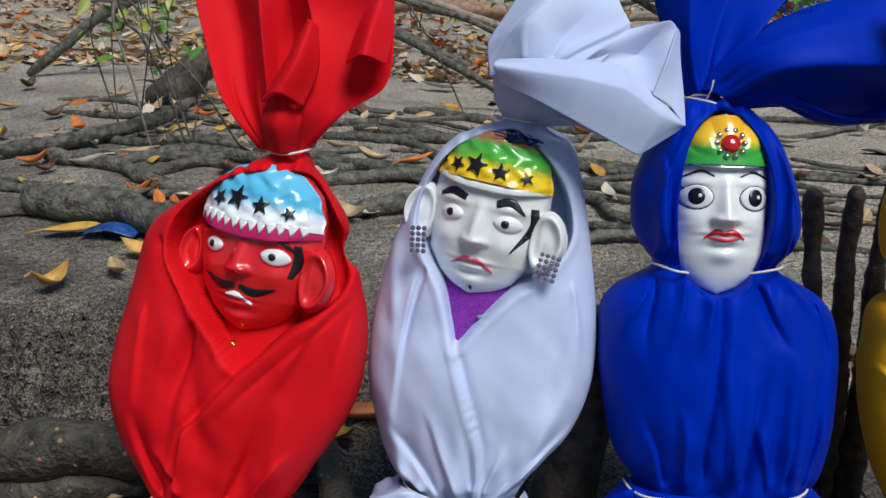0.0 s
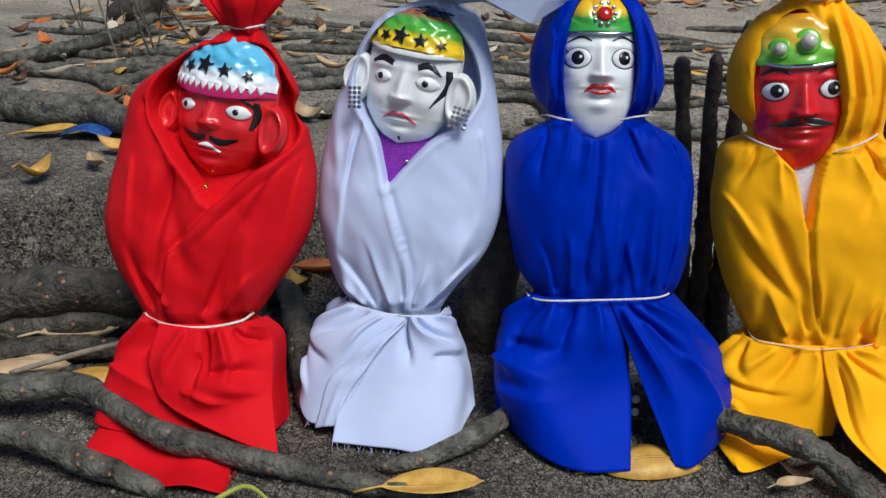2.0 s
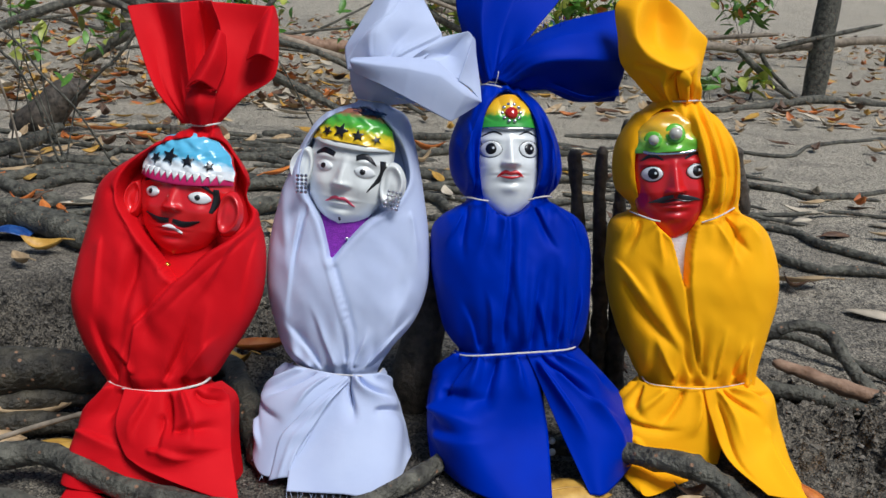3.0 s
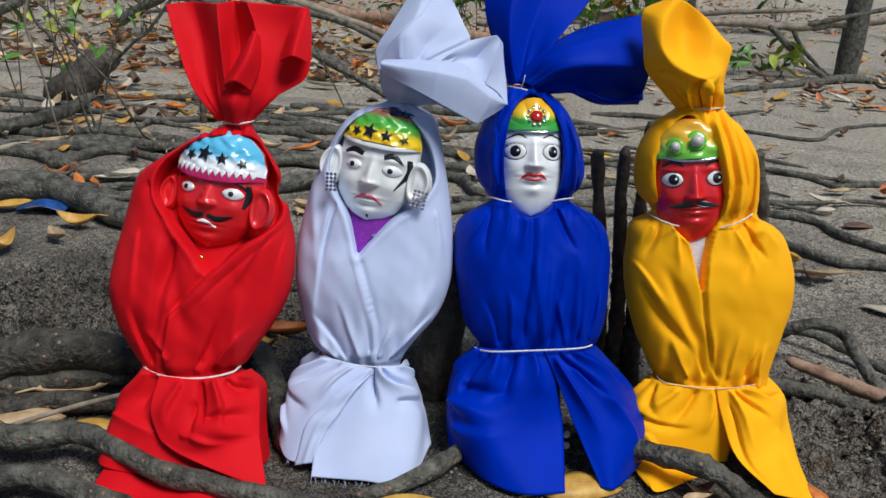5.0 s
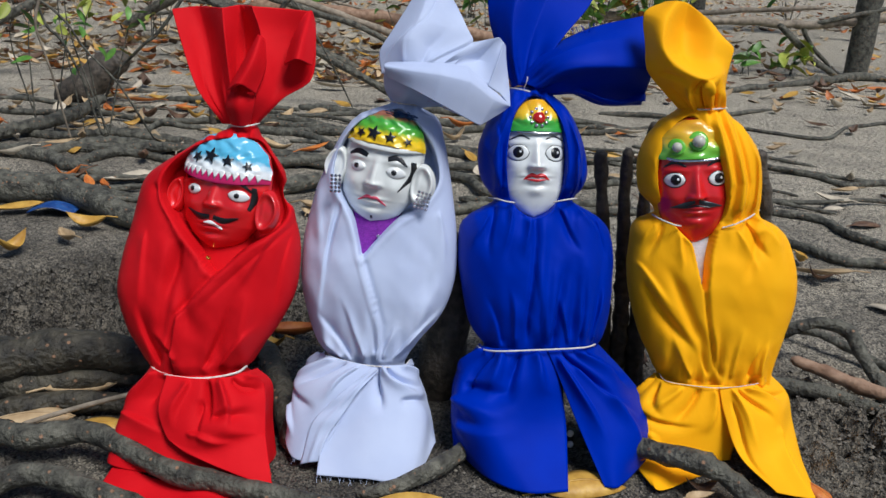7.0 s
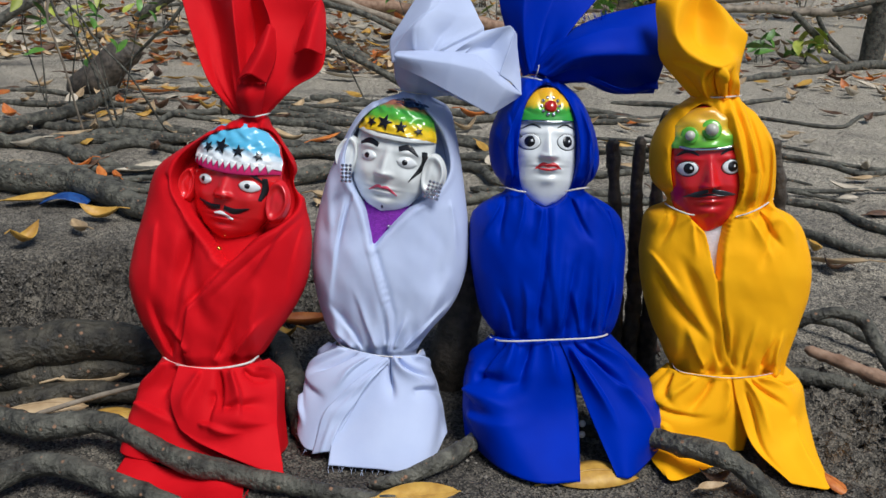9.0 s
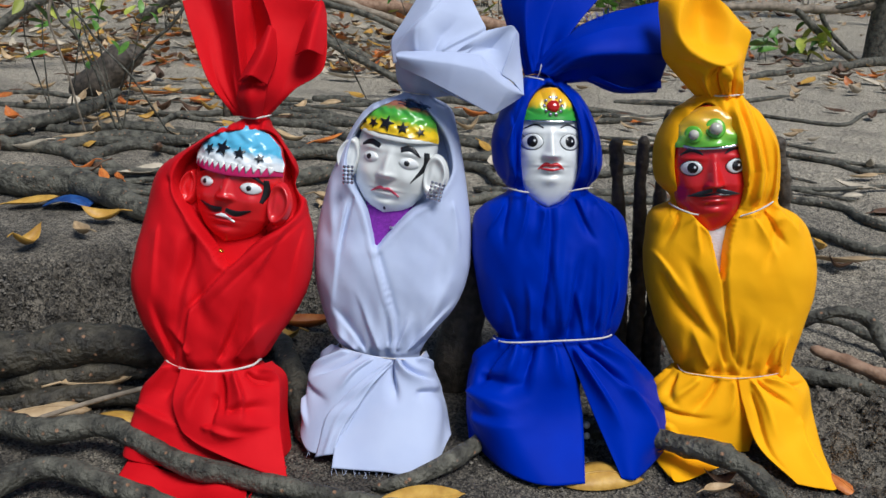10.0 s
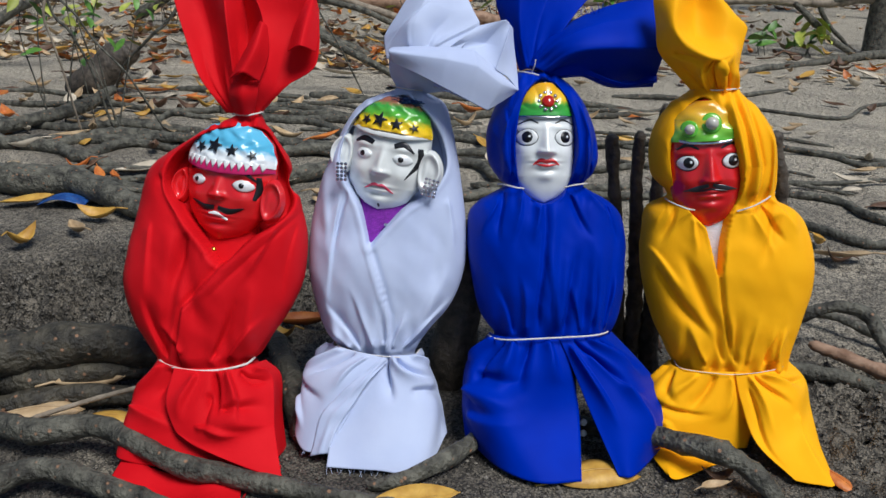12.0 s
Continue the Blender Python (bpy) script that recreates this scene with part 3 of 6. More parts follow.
YELLOW_FOLDS = [(-58, 276, -67, 330, 5, 4), (-50, 278, -60, 352, -4, 4), (42, 280, 40, 345, 5, 5), (50, 280, 49, 330, -5, 4), (24, 372, 48, 310, 4, 5), (-55, 262, -67, 224, -6, 6), (-39, 259, -39, 219, 5, 6), (-64, 263, -81, 242, 5, 6), (34, 267, 58, 234, -6, 6), (19, 264, 45, 221, 5, 6), (46, 274, 74, 247, 5, 7), (-71, 196, -18, 125, -9, 9), (-79, 218, -44, 175, 5, 9), (21, 93, 10, 145, -6, 5), (33, 93, 34, 145, 5, 6), (64, 97, 68, 133, 7, 6), (52, 94, 58, 126, -7, 5), (-12, 92, -35, 137, 5, 7), (7, 94, -7, 138, -4, 6)]


def set_folds(lines, k=1.35):
    return lambda s, t: k * creases(t * 100, (1 - s) * 100, lines)


# red cloth
def red_offset(opening):
    cross = [(62, 262), (46, 245), (-1, 200), (-38, 158), (-44, 117), (-40, 96)]

    def off(u, v, front):
        o = inside(opening, u, v)
        z = -38 * step(0, 4, o) + 1.6 * np.exp(-((o + 3) / 3) ** 2)
        sd = side_of(cross, u, v)
        z = z - 2.5 * np.exp(-((sd + 3) / 3) ** 2) * step(96, 130, v) * (o < 0) + 8.5 * step(-0.8, 0.8, sd) * step(270, 230, v) * step(90, 108, v) * (o < 0) * np.exp(-np.clip(sd, 0, 99) / 60)
        z = z + 2.2 * np.exp(-((sd - 6) / 4.0) ** 2) * step(150, 190, v) * (o < 0) - 1.8 * np.exp(-((sd - 13) / 1.6) ** 2) * step(160, 200, v) * (o < 0)
        near = np.exp(-np.abs(v - 100) / 26)
        z = z + 2.4 * near * ripple(u, v, 0.21, 1.0)
        z = z - 6 * np.exp(-((u + 58 - (v - 100) * 0.12) / 7) ** 2) * step(105, 150, v) * step(260, 180, v)
        z = z + 6 * np.exp(-((u - 22 - (v - 100) * 0.16) / 9) ** 2) * step(104, 130, v) * step(210, 150, v)
        z = z - 5 * np.exp(-((u + 30 - (170 - v) * 0.2) / 8) ** 2) * step(130, 160, v) * step(250, 200, v)
        z = z + 3.0 * np.exp(-np.abs(v - 352) / 14) * ripple(u, v, 0.3, 2.0)
        z = z + (creases(u, v, RED_FOLDS) + rumple(u, v, 1.0)) * (o < 0) * step(0, -4, o)
        return z
    return off


red_open = closed([(22, 346), (-20, 340), (-52, 318), (-63, 288), (-50, 260), (-22, 226), (-1, 203), (26, 228), (60, 252), (72, 278), (60, 312), (42, 342)])
wrap = wrap_thing("red", "glossy red satin cloth wrapped and tied round a doll")
body(wrap, "red", [(362, 10, 31, -22, -48), (356, 0, 35, -18, -55), (345, -23, 41, -8, -70), (318, -66, 59, -2, -85), (298, -87, 65, 0, -90), (258, -97, 76, 4, -92), (215, -107, 80, 8, -92), (176, -110, 75, 10, -90), (140, -98, 56, 8, -85), (112, -82, 39, 2, -78), (100, -73, 27, 0, -74), (88, -80, 36, 0, -76), (60, -86, 42, 0, -78), (25, -92, 48, 2, -76), (-2, -96, 54, 6, -72)], red_offset(red_open))
RED_TUFT = "flared red satin ends above the knot"
panel(wrap, "red", "tuft", [
    [[(-4, 362, -28), (4, 361, -22), (10, 361, -20)], [(-29, 396, -16), (-12, 399, -26), (7, 400, -8)], [(-50, 446, -28), (-24, 450, -40), (0, 450, -6)], [(-63, 482, -38), (-36, 488, -44), (-4, 480, -10)]],
    [[(10, 361, -20), (16, 361, -20), (20, 361, -20)], [(7, 400, -8), (18, 402, -22), (28, 402, -16)], [(0, 450, -6), (16, 450, -34), (38, 449, -2)], [(-4, 480, -10), (10, 488, -28), (27, 483, -6)]],
], lambda s, t: creases(t * 100, (1 - s) * 100, [(30, 96, 20, 50, 2, 10), (70, 98, 80, 60, -2, 9)]), RED_TUFT, sharp=(0.1, 0.25))
panel(wrap, "red", "tuft", [
    [[(24, 361, -22), (30, 362, -22), (34, 364, -28)], [(34, 391, -6), (47, 388, -18), (60, 390, -20)], [(34, 430, -16), (62, 428, -30), (89, 412, -22)], [(26, 460, -24), (62, 462, -34), (92, 452, -28)], [(14, 486, -22), (56, 487, -30), (86, 485, -28)]],
    [[(80, 480, -18), (87, 484, -22), (91, 472, -27)], [(68, 452, -16), (81, 452, 2), (93, 448, -14)], [(62, 424, -8), (77, 427, 12), (91, 424, -4)]],
], None, "red satin end with its edge rolled over", sharp=(0.1, 0.1))
panel(wrap, "red", "tuft", [
    [[(35, 453, -2), (38, 451, 1), (42, 448, -3)], [(18, 419, -2), (31, 421, 12), (43, 418, -5)], [(5, 393, 1), (20, 398, 17), (35, 391, 1)]],
    [[(8, 360, -16), (18, 358, -8), (27, 360, -16)], [(4, 378, -5), (18, 378, 5), (32, 378, -6)], [(7, 396, -6), (20, 400, -2), (34, 395, -6)]],
], None, "red satin corner folded back with a frayed edge", 30, 30)
panel(wrap, "red", "skirt_panel", [[
    [(-73, 100, -40), (-65, 101, -6), (-38, 97, 8), (0, 98, 8), (28, 100, 0), (40, 99, -36)],
    [(-88, 76, -44), (-84, 72, -4), (-46, 70, 14), (4, 70, 14), (46, 80, 2), (56, 82, -40)],
    [(-98, 44, -40), (-94, 40, 10), (-50, 36, 22), (0, 34, 20), (46, 40, 10), (58, 44, -40)],
    [(-102, 12, -30), (-98, 8, 24), (-52, 2, 34), (0, 2, 30), (50, 2, 20), (64, 2, -36)]]],
    set_folds([(14, 98, 8, 52, -6, 6), (26, 98, 20, 58, 6, 6), (34, 97, 36, 55, -7, 6), (20, 50, 42, 38, 5, 8), (10, 30, 30, 22, -5, 7), (60, 96, 66, 50, -4, 6)]), "red satin skirt gathered under the cord", 90, 110)
panel(wrap, "red", "front_flap", [[
    [(-46, 97, 9), (-10, 95, 13), (26, 98, 8), (47, 95, -10)],
    [(-50, 66, 22), (-6, 70, 26), (26, 76, 24), (54, 84, 0)],
    [(-40, 40, 30), (-4, 48, 38), (26, 50, 40), (58, 46, 16)],
    [(-28, 31, 36), (0, 26, 38), (32, 34, 34), (60, 36, 24)],
    [(-16, 24, 38), (12, 14, 44), (42, 4, 48), (71, -5, 48)]]],
    set_folds([(40, 98, 44, 62, -9, 6), (50, 98, 62, 56, 7, 7), (22, 97, 8, 62, 5, 7), (62, 98, 92, 74, -7, 7), (76, 98, 98, 86, 6, 5), (45, 64, 90, 62, -6, 8), (20, 48, 60, 30, 4, 9), (34, 80, 30, 40, -4, 8)]), "red satin flap crossed over the skirt with a raw hem", 100, 100)
fray(wrap, "red", (58, 44, 18), (71, -4, 48), 30, 3, 21)
panel(wrap, "red", "trailing_end", [[[(-92, 8, 20), (-60, 0, 34), (-10, -4, 44), (30, -2, 40)], [(-98, -10, 42), (-62, -15, 56), (-10, -18, 62), (32, -14, 54)], [(-96, -11, 48), (-34, -20, 82), (6, -22, 87), (36, -22, 86)]]], lambda s, t: 3 * np.sin(t * 9 + s * 2), "red cloth end lying on the sand")
cord("cord", wrap, [(-74, 104, -30), (-59, 99, -2), (-30, 95, 10), (0, 96, 11), (25, 101, 4), (31, 104, -20)], 1.3)
cord("cord", wrap, [(3, 360, -26), (20, 358, -12), (31, 361, -18), (35, 364, -30)], 0.9, "thin pale cord round the gathered cloth")
fray(wrap, "red", (6, 393, 6), (34, 392, 6), 26, 4, 1)
fray(wrap, "red", (-54, 262, 6), (-14, 214, 14), 40, 3.5, 22)
fray(wrap, "red", (34, -22, 86), (38, -14, 60), 18, 5, 2)


# white cloth
def white_offset(opening):
    seam = [(-10, 222), (-6, 211), (5, 176), (16, 140), (17, 118), (13, 96)]

    def off(u, v, front):
        o = inside(opening, u, v)
        z = -32 * step(0, 4, o) + 1.4 * np.exp(-((o + 3) / 3) ** 2)
        sd = side_of(seam, u, v)
        z = z - 2.0 * np.exp(-((sd - 3) / 3) ** 2) * step(100, 130, v) * step(214, 205, v) + 4.5 * step(0.7, -0.7, sd) * step(230, 205, v) * step(92, 106, v) * (o < 0) * np.exp(-np.clip(-sd, 0, 99) / 50)
        z = z + 1.3 * np.exp(-((sd + 5) / 1.3) ** 2) * step(100, 120, v) * step(214, 205, v)
        near = np.exp(-np.abs(v - 98) / 24)
        z = z + 2.6 * near * ripple(u, v, 0.23, 0.3)
        z = z + 6 * np.exp(-((u - 40 - (v - 98) * 0.42) / 8) ** 2) * step(100, 120, v) * step(200, 150, v)
        z = z - 3.5 * np.exp(-((u - 62 - (v - 180) * 0.1) / 10) ** 2) * step(160, 190, v) * step(260, 215, v)
        z = z + 4 * np.exp(-((u + 38 + (v - 98) * 0.25) / 7) ** 2) * step(100, 115, v) * step(190, 140, v)
        z = z + 3 * np.exp(-((u + 58 + (v - 280) * 0.1) / 5) ** 2) * step(180, 240, v)
        z = z + (creases(u, v, WHITE_FOLDS) + rumple(u, v, 6.0)) * (o < 0) * step(0, -4, o)
        return z + 2.0 * np.exp(-np.abs(v - 374) / 12) * ripple(u, v, 0.3, 1.1)
    return off


white_open = closed([(24, 374), (-10, 362), (-32, 338), (-42, 308), (-36, 282), (-20, 254), (-12, 228), (-6, 211), (8, 226), (30, 250), (58, 270), (75, 296), (70, 328), (55, 352), (38, 368)])
wrap = wrap_thing("white", "lavender-white cotton cloth wrapped and tied round a doll")
body(wrap, "white", [(384, 20, 45, -28, -50), (379, 14, 51, -20, -55), (366, -17, 72, -10, -68), (342, -36, 80, -2, -85), (311, -50, 87, 0, -92), (280, -61, 93, 2, -95), (235, -72, 99, 6, -95), (188, -74, 99, 10, -92), (150, -67, 86, 8, -86), (113, -54, 59, 2, -76), (98, -42, 49, -2, -72), (88, -46, 46, -4, -74), (60, -52, 50, 0, -76), (30, -56, 56, 2, -74), (2, -58, 60, 6, -70)], white_offset(white_open))
panel(wrap, "white", "tuft", [
    [[(8, 410, -10), (36, 416, 6), (62, 420, 8), (84, 420, 4)], [(5, 434, -16), (36, 446, 8), (64, 438, 0), (105, 446, -8)], [(18, 458, -22), (46, 468, 0), (74, 462, -6), (98, 464, -12)], [(38, 494, -34), (57, 504, -20), (76, 502, -22), (87, 488, -26)]],
], lambda s, t: 1.3 * np.exp(-((t - 0.52 + 0.62 * (1 - s) ** 1.4) / 0.016) ** 2) * step(0.12, 0.25, s) + creases(t * 100, (1 - s) * 100, [(62, 96, 100, 52, -3, 7), (52, 96, 70, 40, 3, 10), (30, 94, 26, 50, -2, 8)]), "bunched white cotton ends above the knot", sharp=(0.35, 0.45))
panel(wrap, "white", "tuft", [
    [[(70, 420, 4), (98, 418, 2), (123, 402, 6)], [(84, 431, 6), (112, 430, -14), (130, 424, 2)], [(104, 447, -8), (132, 454, -6), (139, 448, -10)]],
    [[(122, 401, 8), (136, 394, 0), (148, 381, -4)], [(130, 424, 4), (140, 416, -8), (147, 400, -12)], [(138, 449, -8), (141, 446, -14), (142, 436, -18)]],
], None, "white cotton lobe folded beside the bunch", sharp=(0.4, 0.5))
panel(wrap, "white", "tuft", [
    [[(22, 377, -32), (32, 378, -20), (46, 377, -32)], [(12, 394, -16), (36, 387, -4), (60, 378, -18)], [(10, 414, -8), (42, 406, 2), (92, 380, -14)]],
    [[(58, 381, -8), (90, 376, -14), (116, 370, -8)], [(60, 382, 8), (90, 370, 10), (115, 360, 6)]],
], lambda s, t: 1.5 * np.sin(t * 9 + 1.0) * (1 - s), "white cotton gathered into the knot", 40, 40, sharp=(0.2, 0.2))
panel(wrap, "white", "folded_end", [[
    [(14, 421, 2), (42, 422, 10), (72, 421, 14), (98, 420, 12), (124, 401, 4), (148, 382, -5)],
    [(11, 415, 20), (40, 411, 25), (70, 408, 29), (102, 402, 26), (128, 386, 12), (148, 381, -5)],
    [(15, 405, 12), (42, 393, 19), (66, 381, 22), (95, 367, 18), (115, 359, 8), (147, 380, -7)]]], lambda s, t: 0.8 * np.sin(t * 8 + s * 3) * np.sin(s * 3.1), "rolled over white cotton flap with a hem", 60, 90, sharp=(0.35, 0.8))
panel(wrap, "white", "skirt_panel", [[
    [(-46, 98, -44), (-42, 100, -12), (-14, 98, 8), (16, 93, 10)],
    [(-68, 78, -44), (-73, 73, -6), (-40, 72, 20), (-4, 73, 20)],
    [(-72, 42, -40), (-77, 42, 6), (-54, 38, 26), (-20, 42, 30)],
    [(-76, 14, -20), (-81, 12, 14), (-69, -2, 36), (-42, 0, 46)]]],
    set_folds([(20, 98, 8, 74, 5, 5), (34, 98, 18, 70, -6, 6), (50, 98, 28, 72, 6, 6), (64, 97, 44, 66, -5, 6), (24, 60, 60, 40, -4, 9), (30, 40, 44, 14, 4, 8), (80, 96, 70, 60, 4, 5)]), "white cotton skirt panel with a frayed corner", 90, 90)
panel(wrap, "white", "skirt_panel", [[
    [(10, 94, 8), (26, 95, 8), (44, 94, -4), (53, 93, -40)],
    [(-14, 68, 12), (24, 66, 24), (55, 74, 6), (62, 74, -40)],
    [(-38, 31, 28), (18, 30, 42), (67, 40, 16), (75, 42, -40)],
    [(-43, -11, 60), (6, -13, 62), (56, -16, 56), (83, 7, -4)]]],
    set_folds([(18, 98, 30, 56, -8, 6), (24, 98, 62, 58, 7, 6), (34, 98, 78, 62, -6, 7), (58, 97, 92, 72, 6, 6), (74, 97, 98, 80, -5, 5), (50, 58, 96, 34, -5, 9), (8, 92, 10, 50, 3, 5)]), "white cotton front panel with a loose cut hem", 90, 90)
panel(wrap, "white", "hem_strip", [
    [[(12, 94, 12), (17, 90, 13)], [(-12, 76, 23), (-3, 70, 25)], [(-36, 54, 28), (-20, 45, 33)], [(-52, 34, 31), (-34, 24, 40)], [(-62, -6, 42), (-42, 0, 49)]],
], lambda s, t: 0.9 * np.sin(s * 19 + t * 4) + 1.6 * np.exp(-((t - 0.55) / 0.10) ** 2), "doubled white hem folded across the skirt", 70, 12)
cord("cord", wrap, [(-44, 102, -30), (-34, 100, -4), (-6, 96, 8), (20, 94, 10), (42, 92, 0), (51, 95, -25)], 0.7)
cord("cord", wrap, [(12, 384, -30), (28, 380, -14), (46, 379, -20), (53, 382, -34)], 0.7)
fray(wrap, "white", (-43, -11, 60), (56, -16, 57), 26, 11, 3)
fray(wrap, "white", (-81, 14, 12), (-69, -2, 36), 26, 6, 4)


# blue cloth
def blue_offset(opening):
    seam = [(-5, 274), (-4, 240), (-6, 200), (-10, 160), (-8, 124)]

    def off(u, v, front):
        o = inside(opening, u, v)
        z = -28 * step(0, 4, o) + 7 * np.exp(-((o + 8) / 7) ** 2) * step(285, 300, v)
        z = z + 2.5 * np.sin(o * 0.42 + v * 0.02) * step(-30, -8, o) * (o < 0) * step(290, 310, v)
        sd = side_of(seam, u, v)
        z = z - 5 * np.exp(-(sd / 2.2) ** 2) * step(126, 150, v) * step(276, 266, v)
        z = z + 3 * np.exp(-((sd - 9) / 5) ** 2) * step(126, 150, v) * step(276, 250, v)
        z = z + 4.5 * np.exp(-np.abs(v - 288) / 16) * ripple(u, v, 0.24, 0.6) * (o < 0)
        z = z + 4.5 * 0.7 * np.exp(-np.abs(v - 125) / 20) * ripple(u, v, 0.20, 1.9)
        for c, a, w in ((14, 6, 6), (38, -5, 5), (52, 5, 6), (66, -4, 4)):
            z = z + a * np.exp(-((u - c - (v - 125) * 0.05) / w) ** 2) * step(127, 150, v) * step(245, 165, v)
        z = z + (creases(u, v, BLUE_FOLDS) + rumple(u, v, 11.0)) * (o < 0) * step(0, -4, o)
        return z + 2.5 * np.exp(-np.abs(v - 402) / 14) * ripple(u, v, 0.3, 0.2)
    return off


blue_open = closed([(-5, 266), (-28, 280), (-38, 312), (-38, 348), (-30, 382), (-9, 401), (12, 384), (25, 352), (28, 316), (19, 283)])
wrap = wrap_thing("blue", "deep blue satin cloth wrapped and tied round a doll")
body(wrap, "blue", [(412, -29, -10, -32, -50), (404, -42, 15, -16, -68), (381, -54, 37, 0, -80), (351, -65, 51, 6, -88), (321, -65, 57, 8, -90), (303, -58, 52, 4, -86), (288, -46, 42, -4, -80), (276, -62, 64, 2, -84), (260, -81, 83, 6, -90), (230, -84, 91, 10, -94), (199, -81, 91, 12, -94), (169, -75, 90, 10, -92), (144, -67, 86, 6, -88), (125, -53, 76, 2, -80), (116, -54, 79, 0, -80)], blue_offset(blue_open))
panel(wrap, "blue", "skirt_panel", [[[(-56, 123, -40), (-51, 123, -12), (-22, 124, 4), (24, 126, 3)], [(-81, 88, -40), (-76, 86, 0), (-30, 85, 20), (28, 92, 10)], [(-85, 45, -36), (-80, 40, 8), (-34, 36, 34), (36, 46, 16)], [(-82, 10, -20), (-50, -7, 38), (-12, -15, 62), (33, -14, 58)]]], set_folds([(38, 97, 12, 72, 5, 6), (48, 97, 36, 64, -6, 7), (58, 97, 58, 60, 5, 7), (72, 97, 70, 58, -5, 7), (84, 97, 92, 62, 5, 6), (34, 66, 72, 64, -4, 11), (26, 52, 64, 46, 4, 12), (10, 60, 50, 36, -4, 9), (30, 34, 70, 30, 3, 12)], 2.2), "blue satin skirt panel hanging to the ground")
panel(wrap, "blue", "skirt_panel", [[[(14, 124, 6), (34, 126, 4), (57, 127, -4), (79, 127, -36)], [(26, 98, 12), (58, 90, 18), (90, 88, 6), (118, 88, -36)], [(48, 45, 28), (84, 40, 34), (120, 46, 10), (147, 52, -36)], [(73, -11, 50), (90, -10, 48), (126, 6, 8), (163, 21, -50)]]], set_folds([(25, 97, 55, 60, -6, 7), (45, 97, 80, 70, 5, 6), (12, 90, 20, 40, 5, 6), (65, 97, 92, 72, -5, 6), (50, 60, 55, 15, 4, 10), (30, 84, 60, 40, 3, 8)], 2.0), "blue satin skirt panel spread aside")
panel(wrap, "blue", "tuft", [
    [[(-32, 411, -34), (-26, 413, -24), (-19, 412, -22), (-9, 411, -30)], [(-48, 447, -36), (-34, 447, -16), (-16, 447, -26), (4, 441, -14)], [(-61, 491, -40), (-36, 490, -18), (-7, 485, -30), (23, 471, -16)], [(-59, 523, -44), (-26, 529, -26), (8, 521, -34), (50, 506, -26)], [(-38, 547, -48), (-4, 553, -38), (32, 549, -40), (67, 545, -40)]],
    [[(-26, 416, -28), (-20, 414, -16), (-10, 409, -10), (-1, 405, -20)], [(0, 451, -24), (7, 440, 4), (18, 426, 12), (30, 407, -20)], [(50, 480, -30), (54, 460, -2), (62, 432, 12), (72, 398, -48)], [(118, 500, -40), (117, 470, -24), (120, 436, -6), (122, 402, -60)]],
    [[(-10, 410, -26), (-2, 407, -22), (4, 405, -24)], [(23, 416, -14), (29, 410, -16), (37, 407, -24)], [(74, 400, -18), (82, 397, -26), (89, 403, -36)], [(120, 405, -34), (121, 408, -40), (121, 417, -48)]],
], lambda s, t: pleats(2.2, 0.16, 0.9, 0.5)(s, t) + 1.5 * np.sin(t * 5 + s * 4) * s, "stiff blue satin ends spreading above the knot", sharp=(0.0, 0.6))
cord("cord", wrap, [(-58, 120, -40), (-55, 121, -8), (-40, 122, 9), (0, 125, 12), (45, 128, 9), (66, 129, -8), (80, 130, -40)], 1.0)
cord("cord", wrap, [(-52, 288, -40), (-48, 287, -14), (-38, 284, 2), (-28, 283, 0)], 0.9)
cord("cord", wrap, [(14, 285, 0), (26, 288, 4), (38, 290, -8), (47, 291, -36)], 0.9)
cord("cord", wrap, [(-35, 412, -40), (-28, 408, -18), (-16, 405, -12), (-9, 403, -22)], 0.9)
cord("cord_end", wrap, [(-22, 406, -14), (-20, 413, -6), (-19, 420, -4)], 0.6)
fray(wrap, "blue", (28, 470, -14), (62, 476, -26), 12, -12, 5)


# yellow cloth
def yellow_offset(opening):
    seam = [(-14, 236), (-10, 200), (-2, 160), (10, 120), (22, 88)]

    def off(u, v, front):
        o = inside(opening, u, v)
        z = -28 * step(0, 4, o) + 9 * np.exp(-((o + 11) / 11) ** 2) * step(266, 285, v)
        for c, a, w in ((6, 6, 4), (15, -5, 3), (23, 6, 4), (31, -4, 3)):
            z = z + a * np.exp(-((u - c + np.abs(v - 310) * 0.16 + (v - 300) * 0.12) / w) ** 2) * step(268, 285, v) * step(388, 365, v) * (o < 0)
        sd = side_of(seam, u, v)
        z = z - 4.5 * np.exp(-(sd / 2.0) ** 2) * step(88, 110, v) * step(240, 228, v)
        z = z + 3.5 * step(-1, 1, sd) * step(90, 110, v) * step(240, 220, v) * np.exp(-np.clip(sd, 0, 99) / 30)
        z = z + 4.5 * np.exp(-np.abs(v - 271) / 15) * ripple(u, v, 0.22, 0.9) * (o < 0)
        z = z + 5.0 * np.exp(-np.abs(v - 86) / 18) * ripple(u, v, 0.21, 2.9)
        z = z - 6 * np.exp(-((u + 40 - (200 - v) * 0.5) / 7) ** 2) * step(120, 150, v) * step(225, 190, v)
        z = z + 6 * np.exp(-((u - 62 + (v - 86) * 0.1) / 6) ** 2) * step(88, 100, v) * step(150, 110, v)
        z = z - 4 * np.exp(-((u - 45 + (240 - v) * 0.3) / 5) ** 2) * step(200, 230, v) * step(262, 250, v)
        z = z + (creases(u, v, YELLOW_FOLDS) + rumple(u, v, 16.0)) * (o < 0) * step(0, -4, o)
        return z + 3 * np.exp(-np.abs(v - 380) / 12) * ripple(u, v, 0.3, 0.5)
    return off


